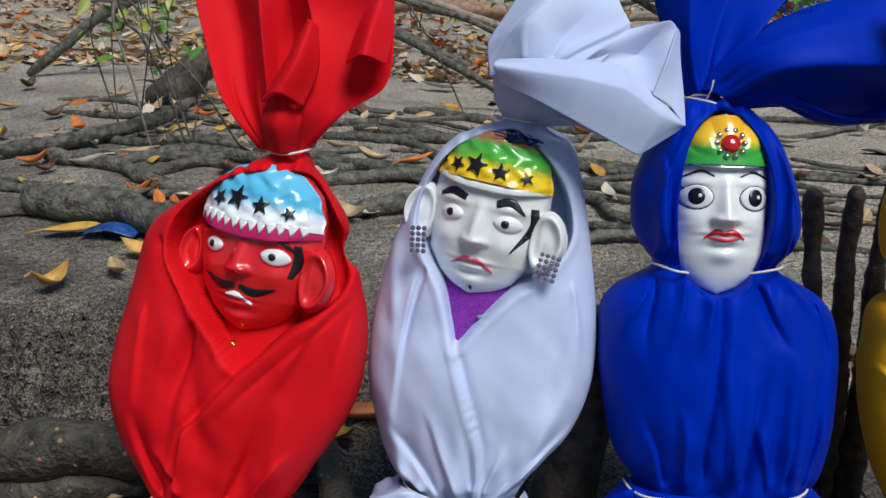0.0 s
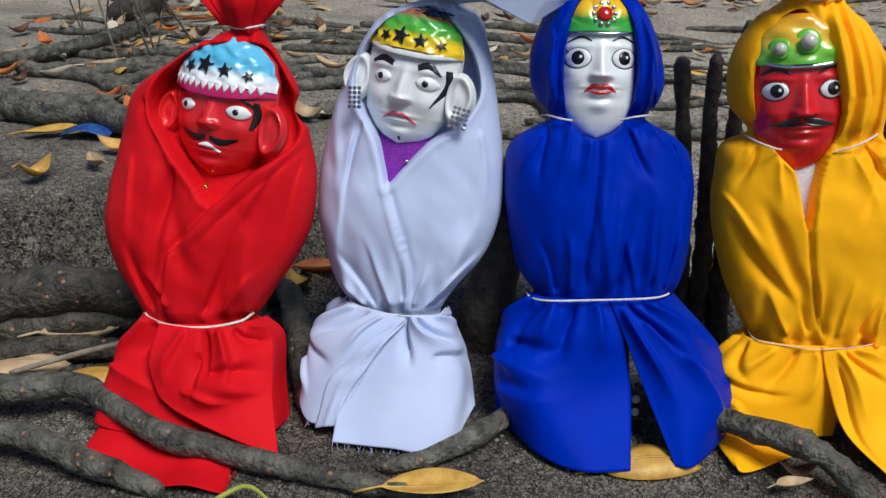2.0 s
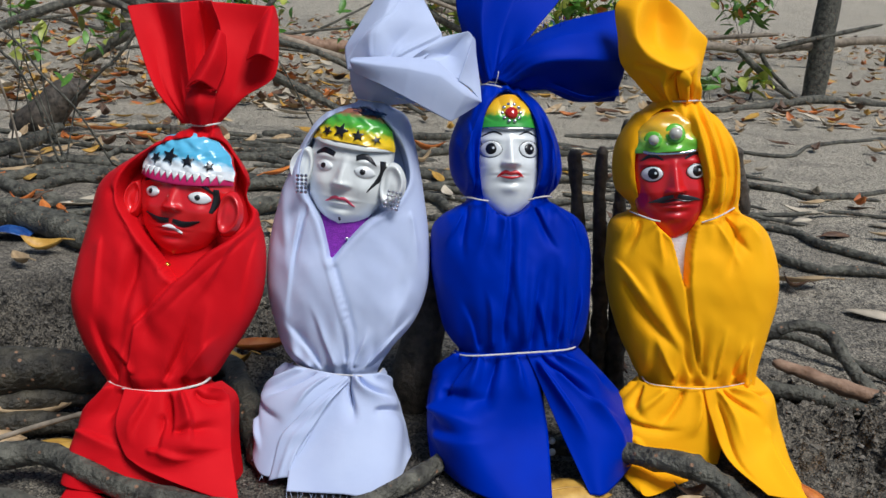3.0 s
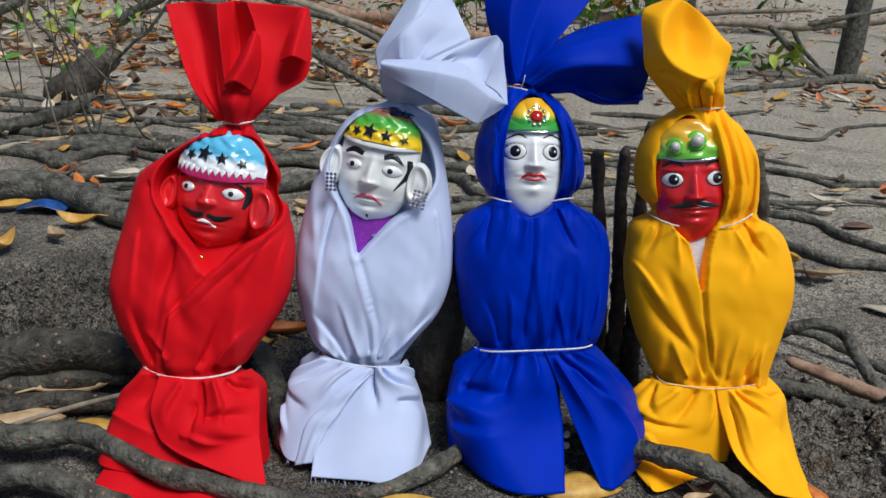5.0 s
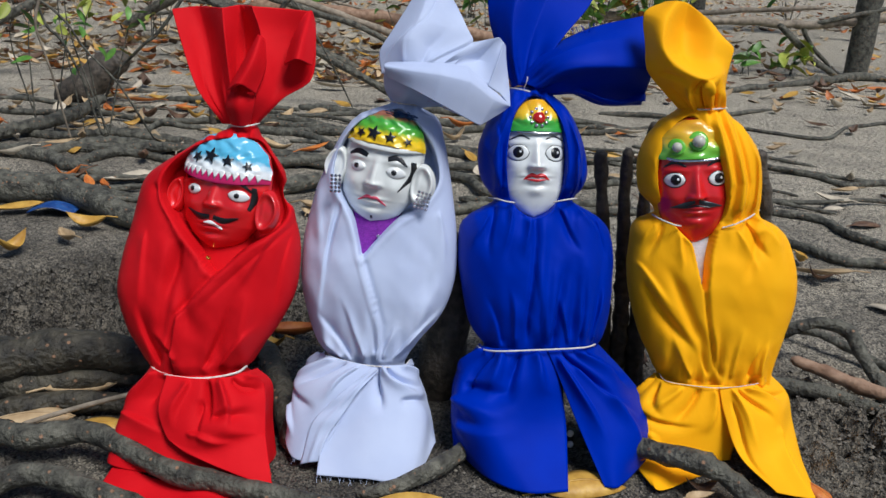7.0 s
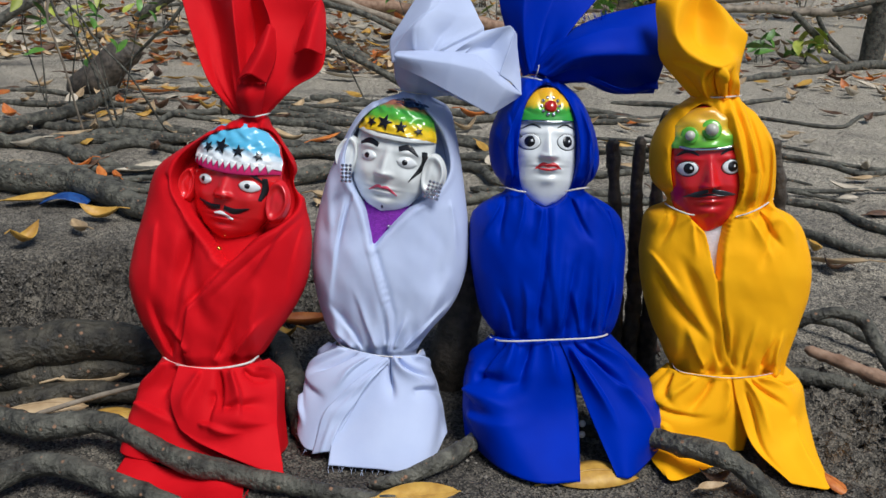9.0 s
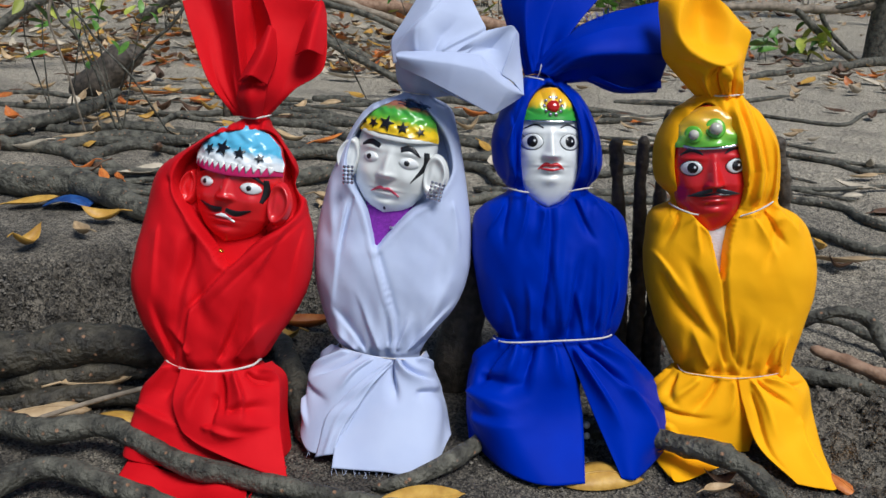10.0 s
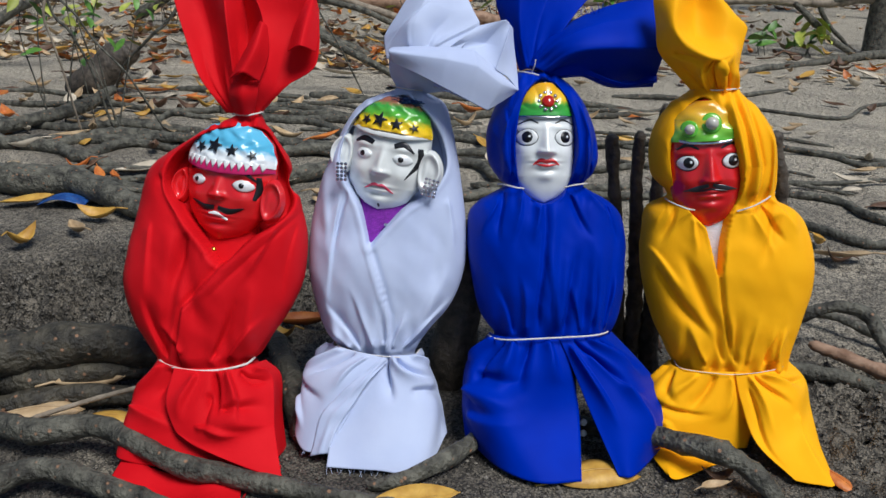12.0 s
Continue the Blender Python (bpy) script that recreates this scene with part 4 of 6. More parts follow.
yellow_open = closed([(-30, 246), (-44, 260), (-62, 290), (-67, 328), (-58, 360), (-42, 377), (-30, 376), (-14, 352), (-2, 322), (7, 288), (0, 254), (-5, 230), (-7, 197), (-13, 197), (-25, 238)])
wrap = wrap_thing("yellow", "golden yellow satin cloth wrapped and tied round a doll")
body(wrap, "yellow", [(389, -37, 9, -22, -55), (384, -41, 11, -16, -62), (370, -59, 28, -6, -75), (347, -72, 46, 2, -85), (323, -76, 55, 4, -90), (293, -72, 58, 4, -90), (272, -56, 60, -2, -86), (257, -77, 86, 4, -90), (232, -81, 101, 8, -94), (201, -81, 108, 12, -94), (170, -76, 108, 10, -92), (138, -65, 102, 8, -90), (112, -53, 97, 4, -84), (86, -38, 91, 0, -80), (76, -38, 93, -2, -80)], yellow_offset(yellow_open))
panel(wrap, "yellow", "skirt_panel", [[[(-41, 84, -40), (-42, 85, -12), (-14, 86, 4), (24, 86, 4)], [(-60, 62, -40), (-64, 58, 2), (-20, 50, 16), (35, 55, 10)], [(-61, 34, -36), (-66, 30, 8), (-24, 24, 20), (42, 30, 10)], [(-58, 14, -26), (-60, 8, 12), (-24, 0, 22), (38, 1, 10)]]], set_folds([(20, 96, 10, 60, 5, 6), (35, 96, 45, 66, -7, 7), (60, 96, 40, 60, 6, 7), (78, 96, 62, 58, -6, 7), (90, 96, 86, 50, 5, 5), (30, 60, 70, 52, -5, 8), (45, 40, 50, 8, 4, 12)]), "yellow satin skirt panel")
panel(wrap, "yellow", "skirt_panel", [[[(18, 86, 6), (40, 86, 6), (64, 87, -4), (94, 87, -38)], [(24, 56, 16), (56, 60, 20), (88, 62, 8), (117, 64, -38)], [(37, 18, 36), (70, 18, 40), (96, 26, 18), (123, 34, -30)], [(66, -7, 74), (86, -8, 80), (106, -8, 78), (118, -2, 20)]]], set_folds([(20, 96, 26, 50, 5, 5), (40, 96, 78, 80, 6, 6), (55, 96, 90, 70, -6, 6), (30, 96, 50, 60, -5, 6), (14, 80, 10, 20, -4, 5), (60, 50, 55, 10, 4, 12)]), "long yellow satin panel trailing on the sand")
panel(wrap, "yellow", "trailing_corner", [[[(-68, 6, 16), (-40, 2, 22), (0, 2, 18)], [(-72, -1, 34), (-40, -2, 46), (-6, -3, 38)], [(-66, -6, 66), (-58, -7, 72), (-8, -4, 48)]]], lambda s, t: 2 * np.sin(t * 8), "yellow satin corner lying on the sand", 24, 24)
panel(wrap, "yellow", "tuft", [[
    [(-44, 386, -34), (-34, 385, -20), (-20, 385, -14), (-6, 387, -18), (8, 389, -32)],
    [(-62, 402, -30), (-46, 404, -8), (-31, 404, 4), (-12, 404, -2), (3, 404, -26)],
    [(-84, 424, -24), (-61, 422, 8), (-32, 418, 14), (-10, 424, -4), (3, 420, -26)],
    [(-88, 450, -26), (-77, 446, 6), (-46, 440, -20), (-18, 440, -14), (6, 440, -26)],
    [(-90, 484, -34), (-75, 474, -4), (-46, 468, -34), (-16, 462, -20), (8, 452, -28)],
    [(-68, 497, -38), (-60, 497, -24), (-44, 496, -32), (-22, 480, -28), (-2, 462, -32)]]],
    lambda s, t: creases(t * 100, (1 - s) * 100, [(22, 99, 12, 76, 5, 5), (36, 99, 30, 72, -8, 5), (48, 99, 46, 64, 8, 5), (58, 99, 60, 70, -8, 4), (70, 99, 74, 70, 7, 5), (84, 99, 88, 74, -5, 5), (34, 80, 62, 64, 6, 6), (62, 78, 52, 66, -6, 5), (10, 62, 40, 74, 4, 8)]), "puffed yellow satin ends above the knot", 90, 90, sharp=(0.15, 0.2))
cord("cord", wrap, [(-37, 86, -40), (-37, 86, -4), (0, 85, 9), (24, 85, 9), (50, 87, 5), (77, 88, -10), (95, 88, -40)], 0.45)
cord("cord", wrap, [(-60, 268, -40), (-62, 268, -6), (-50, 264, 6), (-40, 262, 2)], 0.9)
cord("cord", wrap, [(4, 262, 4), (18, 268, 8), (34, 275, 2), (59, 278, -36)], 0.9)
cord("cord", wrap, [(-40, 388, -36), (-30, 386, -12), (-13, 387, -8), (9, 389, -30)], 0.9)


# ---- doll heads ----
def enamel(name, colour, rough=0.22, colour2=None):
    return material(name, colour, rough, colour2 or tuple(c * 0.9 for c in colour), 60, 0.05, 90, coat=0.32)


def ramp_material(name, stops):
    """Sprayed colours running up a headdress."""
    m = enamel(name, (1, 1, 1))
    nt = m.node_tree
    uv = nt.nodes.new("ShaderNodeUVMap")
    sep = nt.nodes.new("ShaderNodeSeparateXYZ")
    nt.links.new(uv.outputs[0], sep.inputs[0])
    nz = nt.nodes.new("ShaderNodeTexNoise")
    nz.inputs["Scale"].default_value = 9
    nt.links.new(uv.outputs[0], nz.inputs["Vector"])
    ma = nt.nodes.new("ShaderNodeMath")
    ma.operation, ma.inputs[1].default_value = "MULTIPLY_ADD", 0.22
    nt.links.new(nz.outputs["Fac"], ma.inputs[0])
    nt.links.new(sep.outputs["Y"], ma.inputs[2])
    r = nt.nodes.new("ShaderNodeValToRGB")
    while len(r.color_ramp.elements) < len(stops):
        r.color_ramp.elements.new(0.5)
    for e, (p, c) in zip(r.color_ramp.elements, stops):
        e.position, e.color = p + 0.11, (*c, 1)
    nt.links.new(ma.outputs[0], r.inputs["Fac"])
    nt.links.new(r.outputs["Color"], nt.nodes["Principled BSDF"].inputs["Base Color"])
    return m


RED_P = enamel("red_enamel", (0.68, 0.012, 0.016), 0.26)
WHITE_P = enamel("white_enamel", (0.74, 0.76, 0.74), 0.25)
PALE_P = enamel("pale_white_enamel", (0.78, 0.81, 0.81), 0.28)
EYE_P = enamel("eye_white", (0.80, 0.82, 0.82))
BLACK_P = enamel("black_enamel", (0.006, 0.006, 0.008), 0.3)
GREY_P = enamel("grey_moustache_enamel", (0.03, 0.035, 0.045), 0.3)
PINK_P = enamel("pink_lip_enamel", (0.70, 0.07, 0.13), 0.3)
LIP_P = enamel("red_lip_enamel", (0.65, 0.012, 0.02), 0.3)
MAGENTA_P = enamel("magenta_enamel", (0.55, 0.01, 0.12), 0.3)
CAP_BLUE = ramp_material("blue_white_cap", [(0.0, (0.85, 0.87, 0.88)), (0.18, (0.8, 0.85, 0.88)), (0.38, (0.10, 0.45, 0.68)), (1.0, (0.14, 0.50, 0.74))])
CAP_GREEN = ramp_material("green_yellow_cap", [(0.0, (0.80, 0.50, 0.01)), (0.28, (0.85, 0.60, 0.01)), (0.44, (0.12, 0.42, 0.03)), (0.72, (0.06, 0.40, 0.06)), (0.86, (0.55, 0.20, 0.12))])
CROWN_A = ramp_material("yellow_green_crown", [(0.0, (0.04, 0.32, 0.05)), (0.32, (0.07, 0.42, 0.05)), (0.46, (0.75, 0.50, 0.02)), (1.0, (0.80, 0.40, 0.01))])
CROWN_B = ramp_material("green_orange_crown", [(0.0, (0.12, 0.45, 0.04)), (0.26, (0.22, 0.55, 0.05)), (0.44, (0.72, 0.50, 0.03)), (1.0, (0.75, 0.36, 0.02))])
GEM_P = enamel("red_glass_gem", (0.45, 0.01, 0.005), 0.05)
PEARL_P = enamel("pearl", (0.55, 0.54, 0.48), 0.18)
SILVER_P = material("silver_bead", (0.75, 0.74, 0.76), 0.15, (0.5, 0.5, 0.55), 200, metal=1.0)
PURPLE_P = material("purple_felt", (0.15, 0.012, 0.26), 0.9, (0.22, 0.02, 0.34), 300, 0.5, 700)
BRASS_P = material("brass", (0.65, 0.42, 0.09), 0.25, (0.5, 0.3, 0.05), 100, metal=1.0)
SHIRT_R = CLOTH["red"]
SHIRT_W = material("white_undershirt", (0.62, 0.63, 0.68), 0.8, (0.5, 0.5, 0.56), 60, 0.3, 400)
SHIRT_K = material("black_robe", (0.006, 0.006, 0.010), 0.8, (0.012, 0.012, 0.02), 60, 0.3, 400)
TINSEL = material("dark_blue_tinsel", (0.01, 0.03, 0.12), 0.3, (0.02, 0.06, 0.2), 80, metal=0.6)

OUTLINE = [(0.0, 0.0), (0.012, 0.17), (0.04, 0.33), (0.10, 0.52), (0.22, 0.76), (0.38, 0.93), (0.55, 1.0), (0.72, 0.97), (0.86, 0.82), (0.95, 0.55), (0.99, 0.24), (1.0, 0.0)]


class Head:
    """A moulded mask in its own frame: x across, y up from the chin, z out, millimetres."""

    def __init__(self, W, H, depth, centre, turn, roll, band, eye_y, eye_x, nose_y, mouth_y, nose=9.0, jaw=1.0):
        self.W, self.H, self.depth, self.band = W, H, depth, band
        self.eye_y, self.eye_x, self.nose_y, self.mouth_y, self.nose, self.jaw = eye_y, eye_x, nose_y, mouth_y, nose, jaw
        self.bm = bmesh.new()
        self.mats = []
        c = Vector((centre[0], centre[1], centre[2]))
        pivot = Matrix.Translation((0, H * 0.5, 0))
        self.m = Matrix.Translation(c) @ Matrix.Rotation(radians(roll), 4, "Z") @ Matrix.Rotation(radians(turn), 4, "Y")
        self.m = self.m @ Matrix.Translation((0, -H * 0.5, 0))

    def slot(self, mat):
        if mat not in self.mats:
            self.mats.append(mat)
        return self.mats.index(mat)

    def width(self, y):
        s = np.clip(y / self.H, 0, 1)
        w = np.interp(s, [a for a, _ in OUTLINE], [b for _, b in OUTLINE])
        return self.W * w * np.where(s < 0.4, 1 - (1 - self.jaw) * np.clip(1 - s / 0.4, 0, 1), 1)

    def z(self, x, y, cap=0.0):
        x, y = np.asarray(x, float), np.asarray(y, float)
        s = np.clip(y / self.H, 0, 1)
        prof = np.clip(np.sin(np.pi * np.clip(s * 0.94 + 0.03, 0, 1)), 0, 1) ** 0.45
        w = np.maximum(self.width(y), 1.0)
        z = self.depth * prof * np.clip(1 - np.abs(x / w) ** 2.4, 0, 1) ** 0.55
        if cap:
            return z + cap
        ny, ey, my = self.nose_y, self.eye_y, self.mouth_y
        top = ey + 6
        t = np.clip((top - y) / (top - ny), 0, 1.0)
        bridge = np.where(y >= ny, 0.25 + 0.75 * t, np.exp(-((y - ny) / 2.2) ** 2)) * (y < top + 12) * step(top + 12, top - 2, y)
        z = z + self.nose * bridge * np.exp(-(x / (3.8 + 3.4 * t)) ** 2)
        for sx in (-1, 1):
            z = z + 3.4 * np.exp(-(((x - sx * 6.5) / 3.2) ** 2 + ((y - ny - 1) / 2.6) ** 2))
            z = z - 3.0 * np.exp(-(((x - sx * self.eye_x) / 11) ** 2 + ((y - ey) / 7) ** 2))
            z = z + 3.2 * np.exp(-(((x - sx * self.eye_x) / 8) ** 2 + ((y - ey) / 4.4) ** 2))
            z = z + 1.8 * np.exp(-(((x - sx * self.eye_x) / 12) ** 2 + ((y - ey - 10) / 3.2) ** 2))
            z = z + 2.4 * np.exp(-(((x - sx * self.eye_x * 1.05) / 10) ** 2 + ((y - ny + 1) / 8) ** 2))
        z = z + 2.6 * np.exp(-((x / 13) ** 2 + ((y - my - 2.0) / 1.9) ** 2)) + 3.0 * np.exp(-((x / 10) ** 2 + ((y - my + 3.0) / 2.2) ** 2))
        z = z - 1.6 * np.exp(-((x / 14) ** 2 + ((y - my) / 0.9) ** 2))
        z = z - 1.6 * np.exp(-((x / 12) ** 2 + ((y - my + 8) / 2.5) ** 2)) + 3.0 * np.exp(-((x / 9) ** 2 + ((y - my + 14) / 5) ** 2))
        return z

    def put(self, pts):
        p = np.asarray(pts, float)
        m = np.array(self.m)
        q = p @ m[:3, :3].T + m[:3, 3]
        return place(q)

    def shell(self, mat, y0=0.0, y1=None, lift=0.0, lines=110, cols=90, bumps=None):
        y1 = self.H if y1 is None else y1
        ys = np.linspace(y0, y1, lines)
        k = np.linspace(-1, 1, cols)
        k = np.sign(k) * np.abs(k) ** 0.8
        y = np.repeat(ys[:, None], cols, 1)
        x = np.maximum(self.width(ys), 0.3)[:, None] * k * (1 + lift * 0.006)
        z = self.z(x, y, lift)
        if bumps:
            z = z + bumps(x, y)
        uv = np.stack([x / self.W, (y - y0) / (y1 - y0)], -1)
        add_grid(self.bm, self.put(np.stack([x, y, z], -1)), self.slot(mat), False, uv)
        back = np.stack([x, y, np.minimum(z, 0) - 26 * np.clip(1 - (x / np.maximum(self.width(ys), 0.3)[:, None]) ** 2, 0, 1) ** 0.5], -1)
        if lift == 0:
            add_grid(self.bm, self.put(back[:, ::-1]), self.slot(mat))

    def spot(self, pts, mat, lift=0.5, cap=0.0, dome=0.0, rings=7):
        """A painted or raised shape laid on the surface: outline points round a middle."""
        pts = np.array(pts, float)
        mid = pts.mean(0)
        rows = []
        for i in range(rings):
            f = max(i / (rings - 1), 0.02)
            q = mid + (pts - mid) * f
            z = self.z(q[:, 0], q[:, 1], cap) + lift + dome * math.sqrt(max(0, 1 - f * f))
            if i == rings - 1:
                z = z - 0.15
            rows.append(np.column_stack([q, z]))
        rows.append(np.column_stack([pts, self.z(pts[:, 0], pts[:, 1], cap) - 0.6]))
        add_grid(self.bm, self.put(np.array(rows)), self.slot(mat), True)

    def oval(self, x, y, a, b, mat, lift=0.5, cap=0.0, dome=0.0, tilt=0.0, n=28, almond=1.0):
        w = np.linspace(0, 2 * math.pi, n, endpoint=False)
        px = a * np.cos(w)
        py = b * np.sin(w) * np.abs(np.sin(w)) ** (almond - 1)
        c, s = math.cos(radians(tilt)), math.sin(radians(tilt))
        self.spot(np.column_stack([x + c * px - s * py, y + s * px + c * py]), mat, lift, cap, dome)

    def star(self, x, y, r, mat, cap, tilt=0.0):
        w = np.arange(10) * math.pi / 5 + math.pi / 2 + radians(tilt)
        rr = np.where(np.arange(10) % 2 == 0, r, r * 0.42)
        self.spot(np.column_stack([x + rr * np.cos(w), y + rr * np.sin(w)]), mat, 0.6, cap, 0, 4)

    def stroke(self, line, widths, mat, lift=0.5, cap=0.0, n=26):
        """A brush stroke along a line, with a width that changes."""
        p = crom(line, np.linspace(0, 1, n))
        w = crom(np.array(widths, float)[:, None], np.linspace(0, 1, n))[:, 0]
        t = np.gradient(p, axis=0)
        t /= np.linalg.norm(t, axis=1)[:, None] + 1e-9
        nrm = np.column_stack([-t[:, 1], t[:, 0]])
        rows = []
        for f, dz in ((-1.0, -0.5), (-0.9, 0), (-0.4, 0.25), (0.4, 0.25), (0.9, 0), (1.0, -0.5)):
            q = p + nrm * (w * f / 2)[:, None]
            rows.append(np.column_stack([q, self.z(q[:, 0], q[:, 1], cap) + lift + dz]))
        add_grid(self.bm, self.put(np.array(rows)[::-1]), self.slot(mat))

    def ball(self, x, y, r, mat, cap=0.0, out=0.6, flat=1.0):
        n = 12
        th, ph = np.meshgrid(np.linspace(0, math.pi, n), np.linspace(0, 2 * math.pi, 2 * n, endpoint=False), indexing="ij")
        z0 = float(self.z(x, y, cap)) + r * out * flat
        pts = np.stack([x + r * np.sin(th) * np.cos(ph), y + r * np.sin(th) * np.sin(ph), z0 + flat * r * np.cos(th)], -1)
        add_grid(self.bm, self.put(pts), self.slot(mat), True)

    def ear(self, side, y, w, h, mat, out=8.0, z0=0.0):
        """A big moulded ear with a rolled rim."""
        n, m = 20, 28
        u, v = np.meshgrid(np.linspace(0, 1, n), np.linspace(0, 2 * math.pi, m, endpoint=False), indexing="ij")
        px = w * u * np.cos(v)
        py = h * u * np.sin(v) * (1 - 0.18 * np.cos(v))
        rim = 2.6 * np.exp(-((u - 0.80) / 0.16) ** 2) - 1.0 * np.exp(-((u - 0.4) / 0.25) ** 2) + 1.6 * np.exp(-(((u * np.cos(v)) + 0.35) / 0.2) ** 2)
        z = z0 + rim - 6 * np.clip(u - 0.85, 0, 1) / 0.15 + out * u * np.cos(v) * 0.5
        cx = side * (self.W * 0.94 + w * 0.55)
        add_grid(self.bm, self.put(np.stack([cx + side * px, y + py, z], -1)), self.slot(mat), True)
        zb = z0 - 8 + 0 * u
        add_grid(self.bm, self.put(np.stack([cx + side * px, y + py, zb], -1))[::-1], self.slot(mat), True)

    def neck(self, mat, top, bottom, w, front):
        """The garment under the cloth, a soft rounded column."""
        ys = np.linspace(bottom, top, 24)
        a = np.linspace(0, 2 * math.pi, 32, endpoint=False)
        f = np.linspace(1.25, 0.8, 24)[:, None]
        pts = np.stack([w * f * np.cos(a), np.repeat(ys[:, None], 32, 1), front - 22 + 22 * f * np.sin(a)], -1)
        add_grid(self.bm, self.put(pts), self.slot(mat), True)

    def done(self, colour, label):
        ob = finish("doll", self.bm, self.mats)
        ob.matrix_world = FRAMES[colour]
        return tagged(ob, label, "doll", "row of dolls")


def eyes(h, white, sizes, lid, pupil, look_at=(0, 0), rim=True):
    for sx, (a, b) in zip((-1, 1), sizes):
        ex = sx * h.eye_x
        if rim:
            h.oval(ex, h.eye_y, a + 0.9, b + 0.9, lid, 0.35, dome=0.3, almond=1.25)
        h.oval(ex, h.eye_y, a, b, white, 0.7, dome=1.2, almond=1.25)
        h.oval(ex + look_at[0], h.eye_y + look_at[1], pupil, pupil, BLACK_P, 2.0, dome=0.4)


def cap_bumps(x, y):
    return 0.9 * np.sin(x * 0.42 + 0.8 * np.sin(y * 0.4)) * np.sin(y * 0.33) + 0.5 * np.sin(x * 0.2 + y * 0.5)


def red_head():
    h = Head(50, 124, 27, (3, 228 + 62, -27), -16, -8, 80, 59, 25.5, 45, 24, 9, 1.18)
    h.shell(RED_P)
    h.shell(CAP_BLUE, 81, 123.5, 5, 60, 90, cap_bumps)
    h.stroke([(-49, 82), (-25, 76), (0, 74), (25, 76), (49, 82)], [11, 11, 11, 11, 11], MAGENTA_P, 4.2)
    for k in range(13):
        x = -43 + k * 7.1
        y = 80.5 - 3.8 * math.cos(x / 30)
        h.spot([(x - 3.7, y + 5), (x, y - 4.2), (x + 3.7, y + 5)], EYE_P, 5.6, 0, 0, 3)
    for x, y, r in ((-26, 93, 6.5), (-10, 96, 9), (10, 93, 7), (31, 91, 5)):
        h.star(x, y, r, BLACK_P, 6.4, x)
    eyes(h, EYE_P, ((9, 5.4), (10.8, 6)), RED_P, 2.7, (-1, 0))
    h.stroke([(-37, 70), (-27, 73), (-14, 71)], [4, 6, 5], BLACK_P)
    h.stroke([(11, 71), (24, 73), (38, 65)], [3, 4.5, 2.0], BLACK_P)
    h.stroke([(39, 70), (40, 58), (37, 46)], [4.5, 6, 3], BLACK_P)
    h.stroke([(-2, 33), (-14, 32), (-29, 38)], [4.5, 6, 1.2], BLACK_P, 1.0)
    h.stroke([(2, 33), (14, 31), (29, 36)], [4.5, 6, 1.2], BLACK_P, 1.0)
    h.stroke([(-8, 26), (0, 27), (13, 22)], [1.5, 4.2, 1.5], EYE_P, 0.8)
    h.ear(-1, 50, 9, 19, RED_P, 6, 12)
    h.ear(1, 48, 14, 23, RED_P, 4, 14)
    h.neck(SHIRT_R, 20, -60, 40, 9)
    h.oval(-4, -12, 3.2, 3.2, BRASS_P, 12, dome=1.6)
    h.oval(-4, -12, 1.2, 1.2, BLACK_P, 14.0, dome=0.2, n=12)
    h.done("red", "red-faced doll with black moustache and blue-white star cap")


def white_head():
    h = Head(45, 123, 26, (13, 250 + 61, -26), -14, -9.5, 84, 57, 21.5, 40, 24, 11, 1.3)
    h.shell(WHITE_P)
    h.shell(CAP_GREEN, 84, 121.5, 5, 60, 90, cap_bumps)
    h.stroke([(-44, 86), (-22, 81), (0, 80), (22, 81), (44, 86)], [5, 5, 5, 5, 5], WHITE_P, 4.4)
    for x, y, r in ((-25, 93, 6), (-10, 95, 9), (9, 93, 7), (28, 92, 5), (-38, 94, 4)):
        h.star(x, y, r, BLACK_P, 6.2, x)
    eyes(h, EYE_P, ((8.5, 5.2), (10, 5.6)), WHITE_P, 3.0, (-1.5, 0))
    h.stroke([(-34, 69), (-24, 73), (-12, 70)], [3, 6, 5], BLACK_P)
    h.stroke([(11, 70), (21, 73), (32, 66)], [5.5, 6, 1.2], BLACK_P)
    h.stroke([(37, 72), (38, 58), (27, 37)], [5, 5.5, 0.8], BLACK_P)
    h.stroke([(-15, 21), (-5, 26.5), (0, 25.5), (6, 26), (17, 20)], [1, 3.6, 3.0, 3.6, 1], PINK_P, 0.8)
    h.oval(2, 5, 1.4, 2, BLACK_P, 0.6, n=12)
    h.ear(-1, 52, 13, 22, WHITE_P, 6, 14)
    h.ear(1, 50, 14, 23, WHITE_P, 4, 14)
    h.neck(PURPLE_P, 20, -62, 36, 11)
    h.oval(-14, -12, 1.6, 1.6, SILVER_P, 16, dome=1.0, n=12)
    h.oval(-9, -25, 2.2, 2.2, SILVER_P, 15, dome=1.2, n=14)
    h.oval(14, -14, 1.6, 1.6, SILVER_P, 16, dome=1.0, n=12)
    rng = random.Random(4)
    for k in range(60):
        a = rng.uniform(0, 2 * math.pi)
        q = np.array((14 + rng.uniform(-12, 12), 117 + rng.uniform(-2, 3), 16 + rng.uniform(-4, 4)))
        e = q + np.array((math.cos(a) * 9, abs(math.sin(a)) * 4, 3 + rng.uniform(-3, 3)))
        add_tube(h.bm, h.put(np.array([q, (q + e) / 2 + 1, e])), [0.0005] * 3, 4, h.slot(TINSEL))
    h.done("white", "white-faced doll with black brows and green-yellow star cap")


